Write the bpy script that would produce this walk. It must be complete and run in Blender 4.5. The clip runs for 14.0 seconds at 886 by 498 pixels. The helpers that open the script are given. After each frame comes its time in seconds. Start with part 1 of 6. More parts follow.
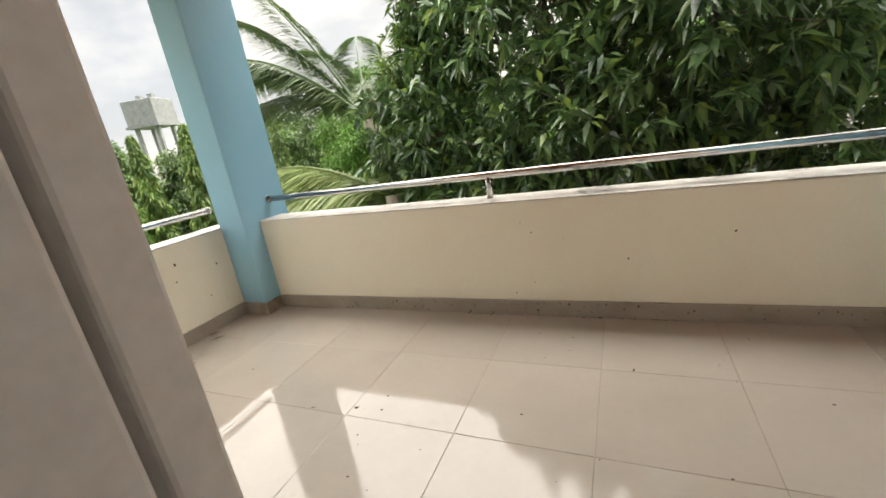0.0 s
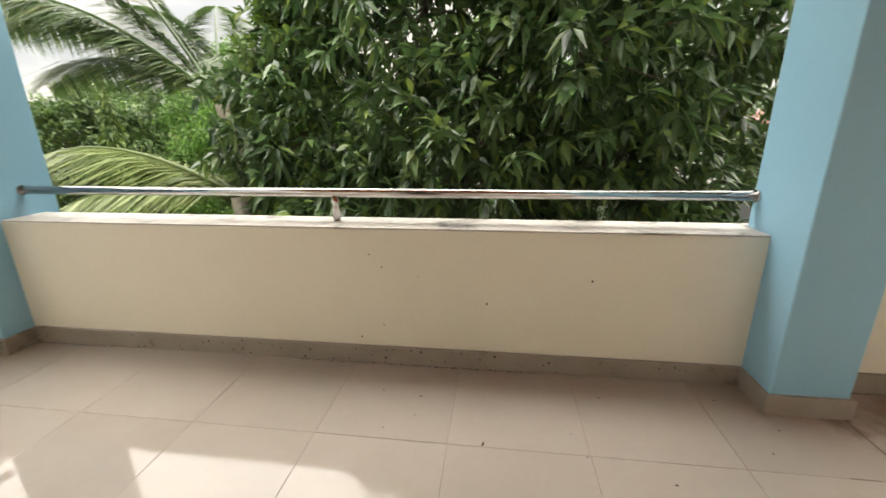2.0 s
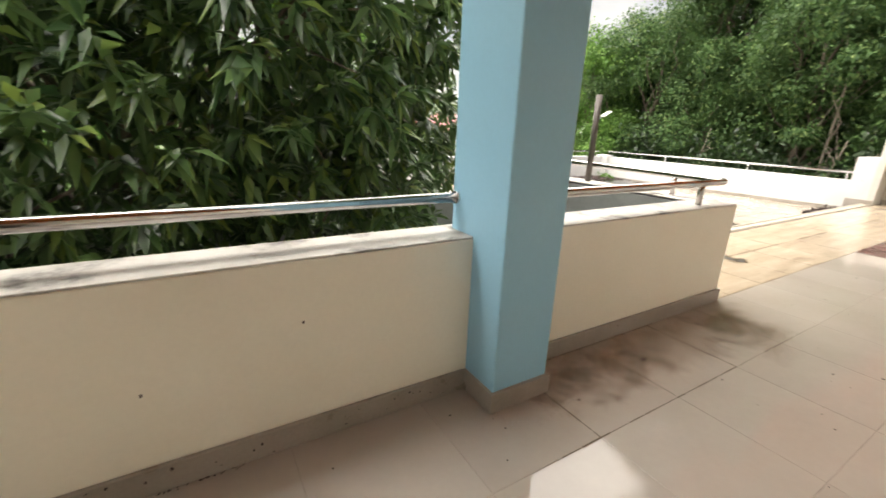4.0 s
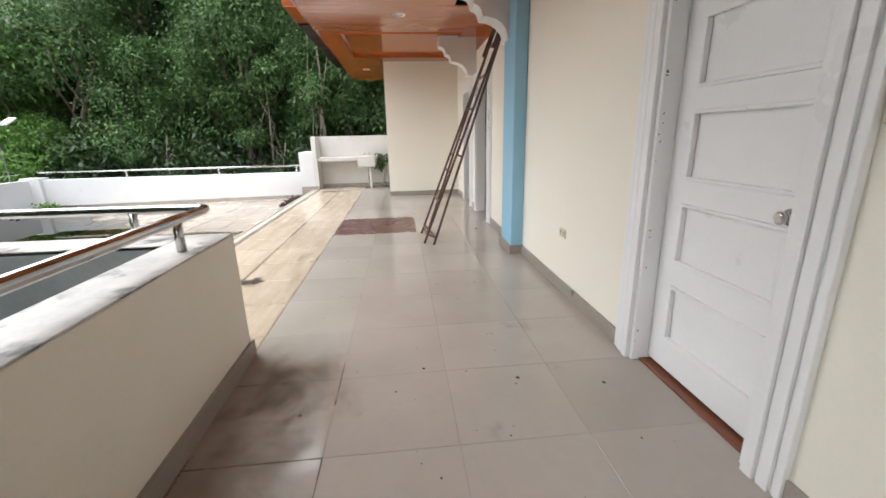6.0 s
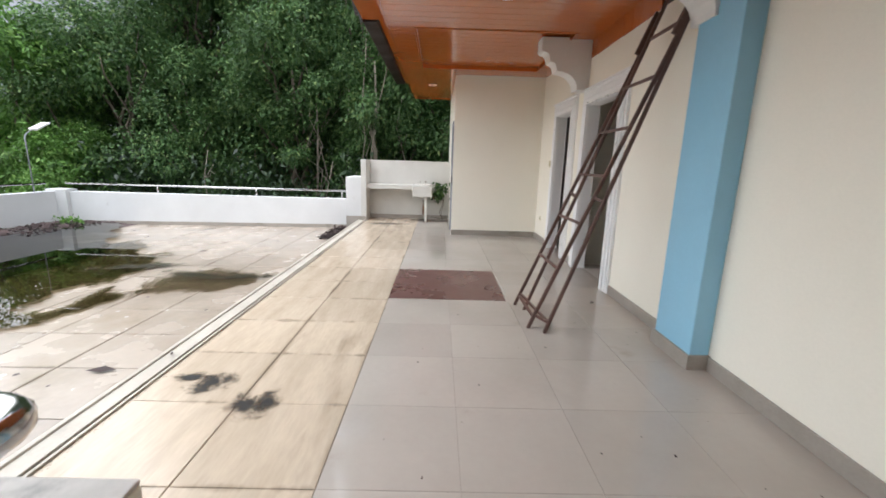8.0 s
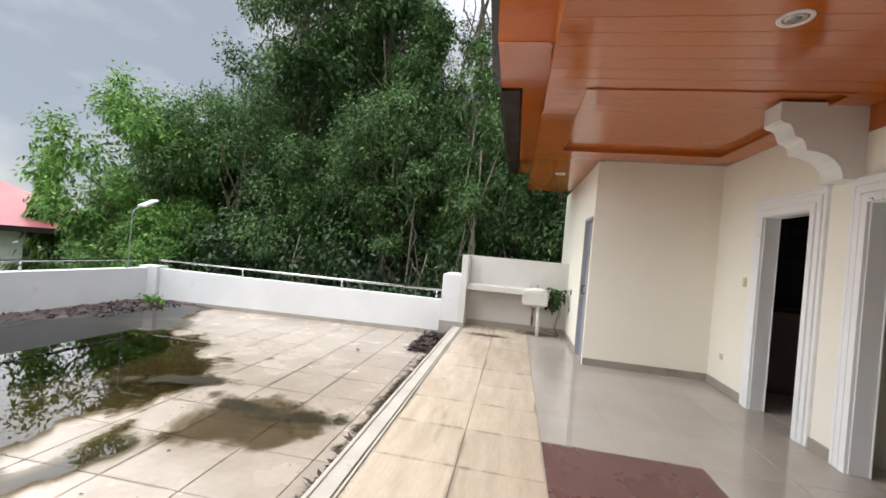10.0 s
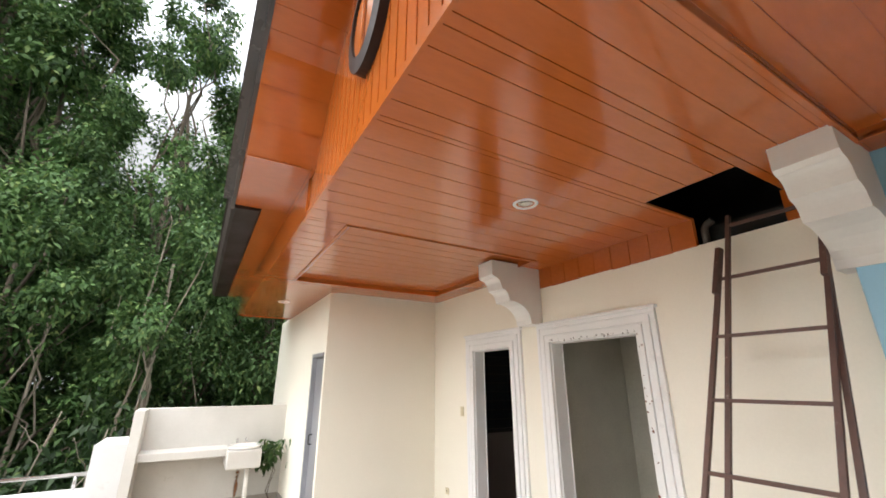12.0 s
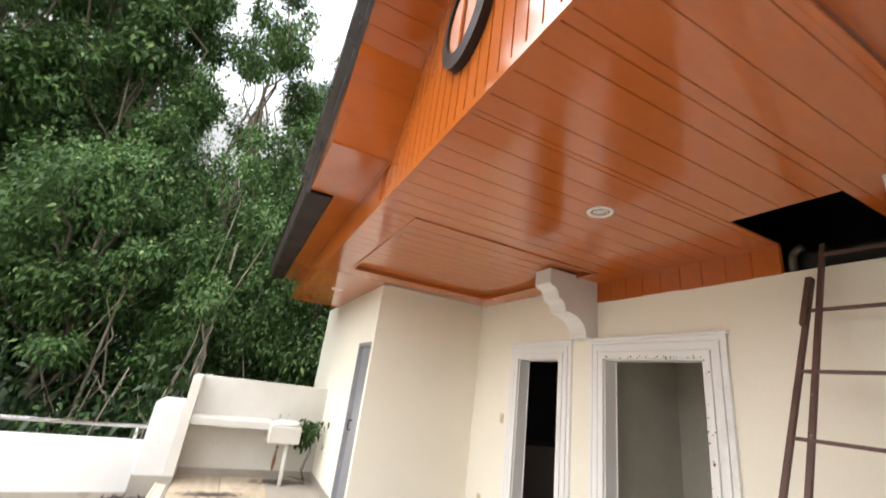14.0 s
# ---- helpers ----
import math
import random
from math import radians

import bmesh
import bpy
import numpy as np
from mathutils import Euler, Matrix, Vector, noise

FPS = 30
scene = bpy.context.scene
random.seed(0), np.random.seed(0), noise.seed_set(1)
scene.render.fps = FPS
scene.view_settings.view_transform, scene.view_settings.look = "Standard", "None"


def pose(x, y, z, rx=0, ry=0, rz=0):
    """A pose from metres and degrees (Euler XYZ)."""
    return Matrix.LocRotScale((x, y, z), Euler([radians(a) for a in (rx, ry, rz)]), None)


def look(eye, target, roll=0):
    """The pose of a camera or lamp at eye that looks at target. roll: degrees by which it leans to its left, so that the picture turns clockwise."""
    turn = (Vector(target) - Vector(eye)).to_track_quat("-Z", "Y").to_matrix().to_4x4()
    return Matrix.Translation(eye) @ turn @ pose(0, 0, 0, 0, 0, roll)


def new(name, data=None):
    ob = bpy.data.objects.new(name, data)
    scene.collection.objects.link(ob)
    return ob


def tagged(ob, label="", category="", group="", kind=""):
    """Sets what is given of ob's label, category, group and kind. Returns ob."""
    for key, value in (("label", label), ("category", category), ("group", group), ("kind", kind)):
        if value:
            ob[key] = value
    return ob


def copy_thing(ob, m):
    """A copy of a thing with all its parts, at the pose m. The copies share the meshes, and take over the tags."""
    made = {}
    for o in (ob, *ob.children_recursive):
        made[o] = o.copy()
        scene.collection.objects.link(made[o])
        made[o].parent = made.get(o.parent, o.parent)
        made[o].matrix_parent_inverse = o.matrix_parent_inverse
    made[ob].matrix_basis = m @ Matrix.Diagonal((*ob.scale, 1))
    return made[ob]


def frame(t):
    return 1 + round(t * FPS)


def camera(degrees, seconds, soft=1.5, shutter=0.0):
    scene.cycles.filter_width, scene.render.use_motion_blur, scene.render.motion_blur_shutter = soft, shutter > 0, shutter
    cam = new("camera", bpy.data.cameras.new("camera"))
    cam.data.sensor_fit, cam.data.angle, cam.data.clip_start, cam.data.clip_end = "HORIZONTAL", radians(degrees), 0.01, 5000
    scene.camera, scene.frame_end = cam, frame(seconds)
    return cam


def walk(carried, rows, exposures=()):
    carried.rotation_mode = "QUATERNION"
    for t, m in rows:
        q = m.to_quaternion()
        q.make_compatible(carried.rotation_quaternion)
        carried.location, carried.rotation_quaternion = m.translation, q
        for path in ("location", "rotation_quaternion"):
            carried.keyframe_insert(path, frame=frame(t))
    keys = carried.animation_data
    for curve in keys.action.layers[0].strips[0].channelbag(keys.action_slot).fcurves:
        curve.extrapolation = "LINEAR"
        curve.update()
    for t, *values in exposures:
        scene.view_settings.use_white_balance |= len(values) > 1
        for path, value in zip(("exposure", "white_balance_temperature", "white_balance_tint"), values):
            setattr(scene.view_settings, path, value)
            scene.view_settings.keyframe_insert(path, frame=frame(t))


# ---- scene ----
cam = camera(94.9, 14.0, soft=1.6, shutter=0.15)
PATH = [
    (0, (1.071, 2.017, 1.329), (0.253, 3.756, 0.772), -9.3),
    (0.5, (1.058, 2.081, 1.298), (0.134, 3.732, 0.65), -7.8),
    (0.8, (1.098, 2.19, 1.312), (0.195, 3.84, 0.70), -7.8),
    (1, (1.127, 2.26, 1.326), (0.276, 3.986, 0.783), -5.9),
    (1.5, (1.163, 2.379, 1.335), (0.458, 4.17, 0.795), -1.2),
    (1.8, (1.132, 2.475, 1.33), (0.665, 4.325, 0.765), -0.6),
    (2, (1.122, 2.548, 1.33), (0.87, 4.447, 0.755), -0.7),
    (2.2, (1.133, 2.611, 1.31), (1.075, 4.51, 0.675), 0.8),
    (4.3, (1.428, 3.183, 1.315), (2.776, 4.55, 0.76), 1.2),
    (4.5, (1.505, 3.24, 1.346), (3.105, 4.301, 0.784), 0.9),
    (5, (1.784, 3.308, 1.332), (3.668, 3.741, 0.819), -0.5),
    (5.5, (2.093, 3.465, 1.331), (4.025, 3.582, 0.83), -0.2),
    (6, (2.462, 3.595, 1.343), (4.38, 3.408, 0.807), -1.3),
    (6.5, (2.926, 3.663, 1.359), (4.84, 3.351, 0.868), -0.5),
    (7, (3.379, 3.843, 1.357), (5.304, 3.521, 0.922), 0.4),
    (7.5, (3.83, 3.948, 1.346), (5.766, 3.71, 0.903), 0.9),
    (8, (4.34, 4.122, 1.343), (6.298, 4.095, 0.935), 1.7),
    (8.5, (4.795, 4.283, 1.342), (6.756, 4.474, 0.999), 2.3),
    (8.7, (4.985, 4.307, 1.32), (6.941, 4.603, 1.03), 2.6),
    (10.8, (6.412, 5.263, 1.619), (8.361, 5.255, 2.068), 6.8),
    (11, (6.453, 5.28, 1.652), (8.34, 5.081, 2.284), 6.7),
    (11.5, (6.616, 5.302, 1.743), (8.321, 4.753, 2.633), 2.6),
    (12, (6.682, 5.315, 1.753), (8.322, 4.356, 2.378), -0.1),
    (12.5, (6.674, 5.387, 1.725), (8.263, 4.331, 2.327), 1.3),
    (13, (6.677, 5.415, 1.767), (8.178, 4.481, 2.701), 0.7),
    (13.5, (6.68, 5.473, 1.772), (8.183, 4.681, 2.827), 2.8),
    (14, (6.767, 5.477, 1.672), (8.495, 4.701, 2.314), 7.6),
]
EXPOSURES = [(0.0, 2.47, 7200, 10), (0.5, 2.5, 7100, 10), (1.3, 2.38, 7000, 10), (2.0, 2.52, 7300, 10), (4.5, 2.4, 7250, 10), (5.0, 2.17, 7100, 10), (5.5, 2.07, 6500, 10), (6.5, 2.0, 6200, 10), (8.7, 1.7, 6050, 10), (11.0, 2.04, 6500, 10), (11.5, 2.22, 6550, 10), (12.0, 2.2, 6500, 10), (13.4, 2.34, 6600, 10), (14.0, 2.22, 6600, 10)]
walk(cam, [(t, look(eye, target, roll)) for t, eye, target, roll in PATH], EXPOSURES)

# ---- world, sun, exposure ----
world = bpy.data.worlds.new("overcast_sky")
scene.world = world
world.use_nodes = True
wn, wl = world.node_tree.nodes, world.node_tree.links
wn.clear()
w_out = wn.new("ShaderNodeOutputWorld")
w_bg = wn.new("ShaderNodeBackground")
w_sky = wn.new("ShaderNodeTexSky")
w_sky.sky_type = "NISHITA"
w_sky.sun_disc = False
w_sky.sun_elevation, w_sky.sun_rotation = radians(25), radians(-12.5)
w_co = wn.new("ShaderNodeTexCoord")
w_map = wn.new("ShaderNodeMapping")
w_map.inputs["Scale"].default_value = (1.0, 1.0, 2.2)
w_noise = wn.new("ShaderNodeTexNoise")
w_noise.inputs["Scale"].default_value = 2.6
w_noise.inputs["Detail"].default_value = 6.0
w_ramp = wn.new("ShaderNodeValToRGB")
w_ramp.color_ramp.elements[0].position, w_ramp.color_ramp.elements[0].color = 0.38, (4.6, 5.0, 5.6, 1)
w_ramp.color_ramp.elements[1].position, w_ramp.color_ramp.elements[1].color = 0.54, (7.4, 7.5, 7.6, 1)
w_mix = wn.new("ShaderNodeMixRGB")
w_mix.inputs["Fac"].default_value = 0.88
w_bg.inputs["Strength"].default_value = 0.1
wl.new(w_co.outputs["Generated"], w_map.inputs["Vector"])
wl.new(w_map.outputs["Vector"], w_noise.inputs["Vector"])
wl.new(w_noise.outputs["Fac"], w_ramp.inputs["Fac"])
wl.new(w_sky.outputs["Color"], w_mix.inputs["Color1"])
wl.new(w_ramp.outputs["Color"], w_mix.inputs["Color2"])
w_sep = wn.new("ShaderNodeSeparateXYZ")
w_grad = wn.new("ShaderNodeMapRange")                  # an overcast sky is far brighter overhead
w_grad.inputs["From Min"].default_value, w_grad.inputs["From Max"].default_value = 0.45, 1.0
w_grad.inputs["To Min"].default_value, w_grad.inputs["To Max"].default_value = 0.29, 1.85
w_mul = wn.new("ShaderNodeMixRGB")
w_mul.blend_type = "MULTIPLY"
w_mul.inputs["Fac"].default_value = 1.0
wl.new(w_co.outputs["Generated"], w_sep.inputs["Vector"])
wl.new(w_sep.outputs["Z"], w_grad.inputs["Value"])
wl.new(w_mix.outputs["Color"], w_mul.inputs["Color1"])
wl.new(w_grad.outputs["Result"], w_mul.inputs["Color2"])
wl.new(w_mul.outputs["Color"], w_bg.inputs["Color"])
wl.new(w_bg.outputs["Background"], w_out.inputs["Surface"])

sun = new("sun", bpy.data.lights.new("sun", "SUN"))
sun.data.energy, sun.data.angle, sun.data.color = 2.1, radians(150), (1.0, 0.985, 0.965)
sun.matrix_world = look((-4, 18, 8.5), (0, 0, 0))


# ---- materials ----
def nodes_of(name):
    m = bpy.data.materials.new(name)
    m.use_nodes = True
    nt = m.node_tree
    return m, nt, nt.nodes["Principled BSDF"]


def rgba(c):
    return (c[0], c[1], c[2], 1.0)


def surface(name, base, dark=None, rough=0.6, scale=2.0, fine=40.0, bump=0.15, bump_dist=0.003, metallic=0.0,
            stain=None, stain_scale=1.2, stain_at=0.62, stain_soft=0.12, rough_var=0.1, per_piece=0.0, stretch=(1, 1, 1),
            coat=0.0, spec=0.5, grain_fac=0.35, edge_dirt=0.0, edge_colour=(0.12, 0.09, 0.06)):
    """A weathered surface: broad tone shifts, fine grain, optional stains of their own shape, and a fine relief."""
    m, nt, bsdf = nodes_of(name)
    n, l = nt.nodes, nt.links
    dark = dark or tuple(c * 0.82 for c in base)
    geo = n.new("ShaderNodeNewGeometry")
    mp = n.new("ShaderNodeMapping")
    mp.inputs["Scale"].default_value = stretch
    l.new(geo.outputs["Position"], mp.inputs["Vector"])

    def noise_tex(sc, detail=5.0, rgh=0.55):
        t = n.new("ShaderNodeTexNoise")
        t.inputs["Scale"].default_value = sc
        t.inputs["Detail"].default_value = detail
        t.inputs["Roughness"].default_value = rgh
        l.new(mp.outputs["Vector"], t.inputs["Vector"])
        return t

    broad, grain = noise_tex(scale), noise_tex(fine)
    mix = n.new("ShaderNodeMixRGB")
    mix.inputs["Color1"].default_value, mix.inputs["Color2"].default_value = rgba(dark), rgba(base)
    r1 = n.new("ShaderNodeMapRange")
    r1.inputs["From Min"].default_value, r1.inputs["From Max"].default_value = 0.3, 0.62
    l.new(broad.outputs["Fac"], r1.inputs["Value"])
    l.new(r1.outputs["Result"], mix.inputs["Fac"])
    col = mix.outputs["Color"]
    g = n.new("ShaderNodeMixRGB")
    g.blend_type = "MULTIPLY"
    g.inputs["Fac"].default_value = grain_fac
    gr = n.new("ShaderNodeMapRange")
    gr.inputs["From Min"].default_value, gr.inputs["From Max"].default_value = 0.3, 0.7
    gr.inputs["To Min"].default_value, gr.inputs["To Max"].default_value = 0.78, 1.08
    l.new(grain.outputs["Fac"], gr.inputs["Value"])
    l.new(col, g.inputs["Color1"])
    l.new(gr.outputs["Result"], g.inputs["Color2"])
    col = g.outputs["Color"]
    if per_piece:
        info = n.new("ShaderNodeObjectInfo")
        pr = n.new("ShaderNodeMapRange")
        pr.inputs["To Min"].default_value, pr.inputs["To Max"].default_value = 1 - per_piece, 1 + per_piece * 0.5
        l.new(info.outputs["Random"], pr.inputs["Value"])
        pm = n.new("ShaderNodeMixRGB")
        pm.blend_type = "MULTIPLY"
        pm.inputs["Fac"].default_value = 1.0
        l.new(col, pm.inputs["Color1"])
        l.new(pr.outputs["Result"], pm.inputs["Color2"])
        col = pm.outputs["Color"]
    if stain:
        st = noise_tex(stain_scale, 7.0, 0.62)
        sr = n.new("ShaderNodeMapRange")
        sr.interpolation_type = "SMOOTHSTEP"
        sr.inputs["From Min"].default_value = stain_at
        sr.inputs["From Max"].default_value = stain_at + stain_soft
        l.new(st.outputs["Fac"], sr.inputs["Value"])
        sm = n.new("ShaderNodeMixRGB")
        sm.inputs["Color2"].default_value = rgba(stain)
        l.new(sr.outputs["Result"], sm.inputs["Fac"])
        l.new(col, sm.inputs["Color1"])
        col = sm.outputs["Color"]
    if edge_dirt:                                  # silt that creeps in from the joints of each tile, here more, there less
        co, ab, sp, mx = n.new("ShaderNodeTexCoord"), n.new("ShaderNodeVectorMath"), n.new("ShaderNodeSeparateXYZ"), n.new("ShaderNodeMath")
        ab.operation, mx.operation = "ABSOLUTE", "MAXIMUM"
        l.new(co.outputs["Object"], ab.inputs[0])
        l.new(ab.outputs["Vector"], sp.inputs["Vector"])
        l.new(sp.outputs["X"], mx.inputs[0])
        l.new(sp.outputs["Y"], mx.inputs[1])
        creep, wob, er, es = noise_tex(1.7, 6.0, 0.6), n.new("ShaderNodeMath"), n.new("ShaderNodeMapRange"), n.new("ShaderNodeMath")
        wob.operation, wob.inputs[1].default_value, wob.inputs[2].default_value = "MULTIPLY_ADD", 0.16, -0.085
        l.new(creep.outputs["Fac"], wob.inputs[0])
        es.operation = "ADD"
        l.new(mx.outputs[0], es.inputs[0])
        l.new(wob.outputs[0], es.inputs[1])
        er.interpolation_type = "SMOOTHSTEP"
        er.inputs["From Min"].default_value, er.inputs["From Max"].default_value = 0.277, 0.312
        er.inputs["To Max"].default_value = edge_dirt
        l.new(es.outputs[0], er.inputs["Value"])
        em = n.new("ShaderNodeMixRGB")
        em.inputs["Color2"].default_value = rgba(edge_colour)
        l.new(er.outputs["Result"], em.inputs["Fac"])
        l.new(col, em.inputs["Color1"])
        col = em.outputs["Color"]
    l.new(col, bsdf.inputs["Base Color"])
    rr = n.new("ShaderNodeMapRange")
    rr.inputs["From Min"].default_value, rr.inputs["From Max"].default_value = 0.3, 0.7
    rr.inputs["To Min"].default_value = max(0.02, rough - rough_var)
    rr.inputs["To Max"].default_value = min(1.0, rough + rough_var)
    l.new(broad.outputs["Fac"], rr.inputs["Value"])
    l.new(rr.outputs["Result"], bsdf.inputs["Roughness"])
    bsdf.inputs["Metallic"].default_value = metallic
    bsdf.inputs["Specular IOR Level"].default_value = spec
    bsdf.inputs["Coat Weight"].default_value = coat
    bsdf.inputs["Coat Roughness"].default_value = 0.06
    if bump:
        bp = n.new("ShaderNodeBump")
        bp.inputs["Strength"].default_value, bp.inputs["Distance"].default_value = bump, bump_dist
        l.new(grain.outputs["Fac"], bp.inputs["Height"])
        l.new(bp.outputs["Normal"], bsdf.inputs["Normal"])
    return m


def foliage(name, dark, light, yellow=None, rough=0.42, through_light=0.25, spec=0.5):
    """Leaves: a tone of its own for each leaf, light passing through the blade."""
    m, nt, bsdf = nodes_of(name)
    n, l = nt.nodes, nt.links
    geo = n.new("ShaderNodeNewGeometry")
    ramp = n.new("ShaderNodeValToRGB")
    e = ramp.color_ramp.elements
    e[0].color, e[1].color = rgba(dark), rgba(light)
    e[0].position, e[1].position = 0.1, 0.85
    if yellow:
        y = e.new(0.97)
        y.color = rgba(yellow)
    l.new(geo.outputs["Random Per Island"], ramp.inputs["Fac"])
    noi = n.new("ShaderNodeTexNoise")
    noi.inputs["Scale"].default_value = 0.55
    noi.inputs["Detail"].default_value = 3.0
    l.new(geo.outputs["Position"], noi.inputs["Vector"])
    mr = n.new("ShaderNodeMapRange")
    mr.inputs["From Min"].default_value, mr.inputs["From Max"].default_value = 0.3, 0.7
    mr.inputs["To Min"].default_value, mr.inputs["To Max"].default_value = 0.6, 1.25
    l.new(noi.outputs["Fac"], mr.inputs["Value"])
    mul = n.new("ShaderNodeMixRGB")
    mul.blend_type = "MULTIPLY"
    mul.inputs["Fac"].default_value = 1.0
    l.new(ramp.outputs["Color"], mul.inputs["Color1"])
    l.new(mr.outputs["Result"], mul.inputs["Color2"])
    l.new(mul.outputs["Color"], bsdf.inputs["Base Color"])
    bsdf.inputs["Roughness"].default_value = rough
    bsdf.inputs["Specular IOR Level"].default_value = spec
    tr = n.new("ShaderNodeBsdfTranslucent")
    l.new(mul.outputs["Color"], tr.inputs["Color"])
    mx = n.new("ShaderNodeMixShader")
    mx.inputs["Fac"].default_value = through_light
    l.new(bsdf.outputs["BSDF"], mx.inputs[1])
    l.new(tr.outputs["BSDF"], mx.inputs[2])
    l.new(mx.outputs["Shader"], nt.nodes["Material Output"].inputs["Surface"])
    return m


M = {}
M["plaster"] = surface("cream_plaster", (0.89, 0.85, 0.74), (0.86, 0.82, 0.71), grain_fac=0.1, rough=0.6, scale=1.1, fine=60, bump=0.05, bump_dist=0.002)
M["parapet"] = surface("cream_parapet_paint", (0.88, 0.845, 0.73), (0.84, 0.80, 0.68), grain_fac=0.1, rough=0.6, scale=1.4, fine=50, bump=0.08, bump_dist=0.002,
                       stain=(0.25, 0.21, 0.15), stain_scale=9.0, stain_at=0.735, stain_soft=0.03)
M["coping"] = surface("weathered_coping", (0.66, 0.63, 0.58), (0.46, 0.44, 0.40), rough=0.6, scale=3.0, fine=45, bump=0.25,
                      stain=(0.13, 0.12, 0.11), stain_scale=4.5, stain_at=0.5, stain_soft=0.22)
M["coping_old"] = surface("mildewed_coping", (0.52, 0.48, 0.44), (0.38, 0.34, 0.31), rough=0.6, scale=3.0, fine=45, bump=0.3,
                          stain=(0.14, 0.10, 0.085), stain_scale=4.5, stain_at=0.52, stain_soft=0.14)
M["white"] = surface("white_wall_paint", (0.82, 0.81, 0.79), (0.72, 0.71, 0.69), grain_fac=0.1, rough=0.6, scale=1.0, fine=50, bump=0.15, bump_dist=0.002)
M["terrace_white"] = surface("weathered_white_masonry_paint", (0.68, 0.675, 0.665), (0.60, 0.595, 0.585), grain_fac=0.12, rough=0.65, scale=0.9, fine=40, bump=0.15, bump_dist=0.002,
                             stain=(0.4, 0.37, 0.33), stain_scale=2.2, stain_at=0.66, stain_soft=0.2)
M["sink_wall"] = surface("grubby_off_white_paint", (0.62, 0.60, 0.56), (0.54, 0.52, 0.48), grain_fac=0.15, rough=0.65, scale=1.5, fine=45, bump=0.15, bump_dist=0.002,
                         stain=(0.36, 0.31, 0.25), stain_scale=3.0, stain_at=0.64, stain_soft=0.15)
M["blue"] = surface("sky_blue_paint", (0.30, 0.56, 0.73), (0.27, 0.52, 0.69), grain_fac=0.1, rough=0.45, scale=1.3, fine=45, bump=0.08, bump_dist=0.002)
M["skirting"] = surface("grey_tile_skirting", (0.36, 0.32, 0.28), (0.29, 0.26, 0.22), rough=0.35, scale=4.0, fine=60, bump=0.1,
                        stain=(0.06, 0.05, 0.04), stain_scale=10.0, stain_at=0.68, stain_soft=0.05)
M["tile"] = surface("taupe_glazed_tile", (0.437, 0.392, 0.347), (0.392, 0.35, 0.306), grain_fac=0.1, rough=0.06, scale=1.3, fine=25, bump=0.05, bump_dist=0.001,
                    rough_var=0.03, per_piece=0.05, stain=(0.27, 0.22, 0.18), stain_scale=2.3, stain_at=0.62, stain_soft=0.25)
M["tile_out"] = surface("beige_veined_tile", (0.56, 0.46, 0.35), (0.48, 0.39, 0.29), rough=0.17, scale=2.5, fine=16, bump=0.08, bump_dist=0.001,
                        rough_var=0.1, per_piece=0.08, stretch=(0.6, 3.0, 1), stain=(0.3, 0.235, 0.17), stain_scale=1.3, stain_at=0.56, stain_soft=0.25, edge_dirt=0.45)
M["tile_terrace"] = surface("bleached_beige_tile", (0.40, 0.335, 0.27), (0.32, 0.265, 0.21), rough=0.22, scale=1.6, fine=16, bump=0.08, bump_dist=0.001,
                        rough_var=0.14, per_piece=0.12, stain=(0.27, 0.21, 0.15), stain_scale=0.9, stain_at=0.6, stain_soft=0.22, edge_dirt=0.55, edge_colour=(0.17, 0.125, 0.085))
M["kerb"] = surface("cream_painted_kerb", (0.50, 0.455, 0.385), (0.40, 0.36, 0.30), rough=0.55, scale=3, fine=45, bump=0.2,
                    stain=(0.22, 0.19, 0.15), stain_scale=4, stain_at=0.64, stain_soft=0.1)
M["steel_dull"] = surface("dull_stainless_pipe", (0.13, 0.11, 0.10), (0.09, 0.08, 0.07), rough=0.4, scale=6, fine=120, metallic=0.5, bump=0.03)
M["grout_dark"] = surface("black_dirty_grout", (0.14, 0.11, 0.08), rough=0.8, scale=6, fine=80)
M["grout"] = surface("dirty_grout", (0.40, 0.355, 0.31), rough=0.8, scale=6, fine=80)
M["mat"] = surface("maroon_tile_panel", (0.135, 0.066, 0.057), (0.12, 0.058, 0.05), rough=0.3, scale=2.5, fine=70, bump=0.03, grain_fac=0.1)
M["ceiling"] = surface("orange_gloss_panel", (0.49, 0.13, 0.024), (0.44, 0.113, 0.02), rough=0.145, scale=1.2, fine=30, bump=0.03,
                       rough_var=0.05, stretch=(1, 0.25, 1), coat=0.4)
M["steel"] = surface("stainless_pipe", (0.62, 0.61, 0.6), (0.52, 0.5, 0.48), rough=0.16, scale=6, fine=120, metallic=1.0, bump=0.03, rough_var=0.06)
M["white_door"] = surface("white_gloss_door_paint", (0.87, 0.87, 0.865), (0.83, 0.83, 0.825), grain_fac=0.1, rough=0.35, scale=2, fine=60, bump=0.1, bump_dist=0.001,
                          stain=(0.3, 0.2, 0.12), stain_scale=18, stain_at=0.76, stain_soft=0.02)
M["jamb"] = surface("scuffed_jamb_paint", (0.86, 0.84, 0.825), (0.80, 0.775, 0.76), rough=0.4, scale=3, fine=60, bump=0.1, bump_dist=0.001)
M["threshold"] = surface("reddish_wood_threshold", (0.2, 0.07, 0.035), rough=0.5, scale=6, fine=50, stretch=(0.3, 2, 1))
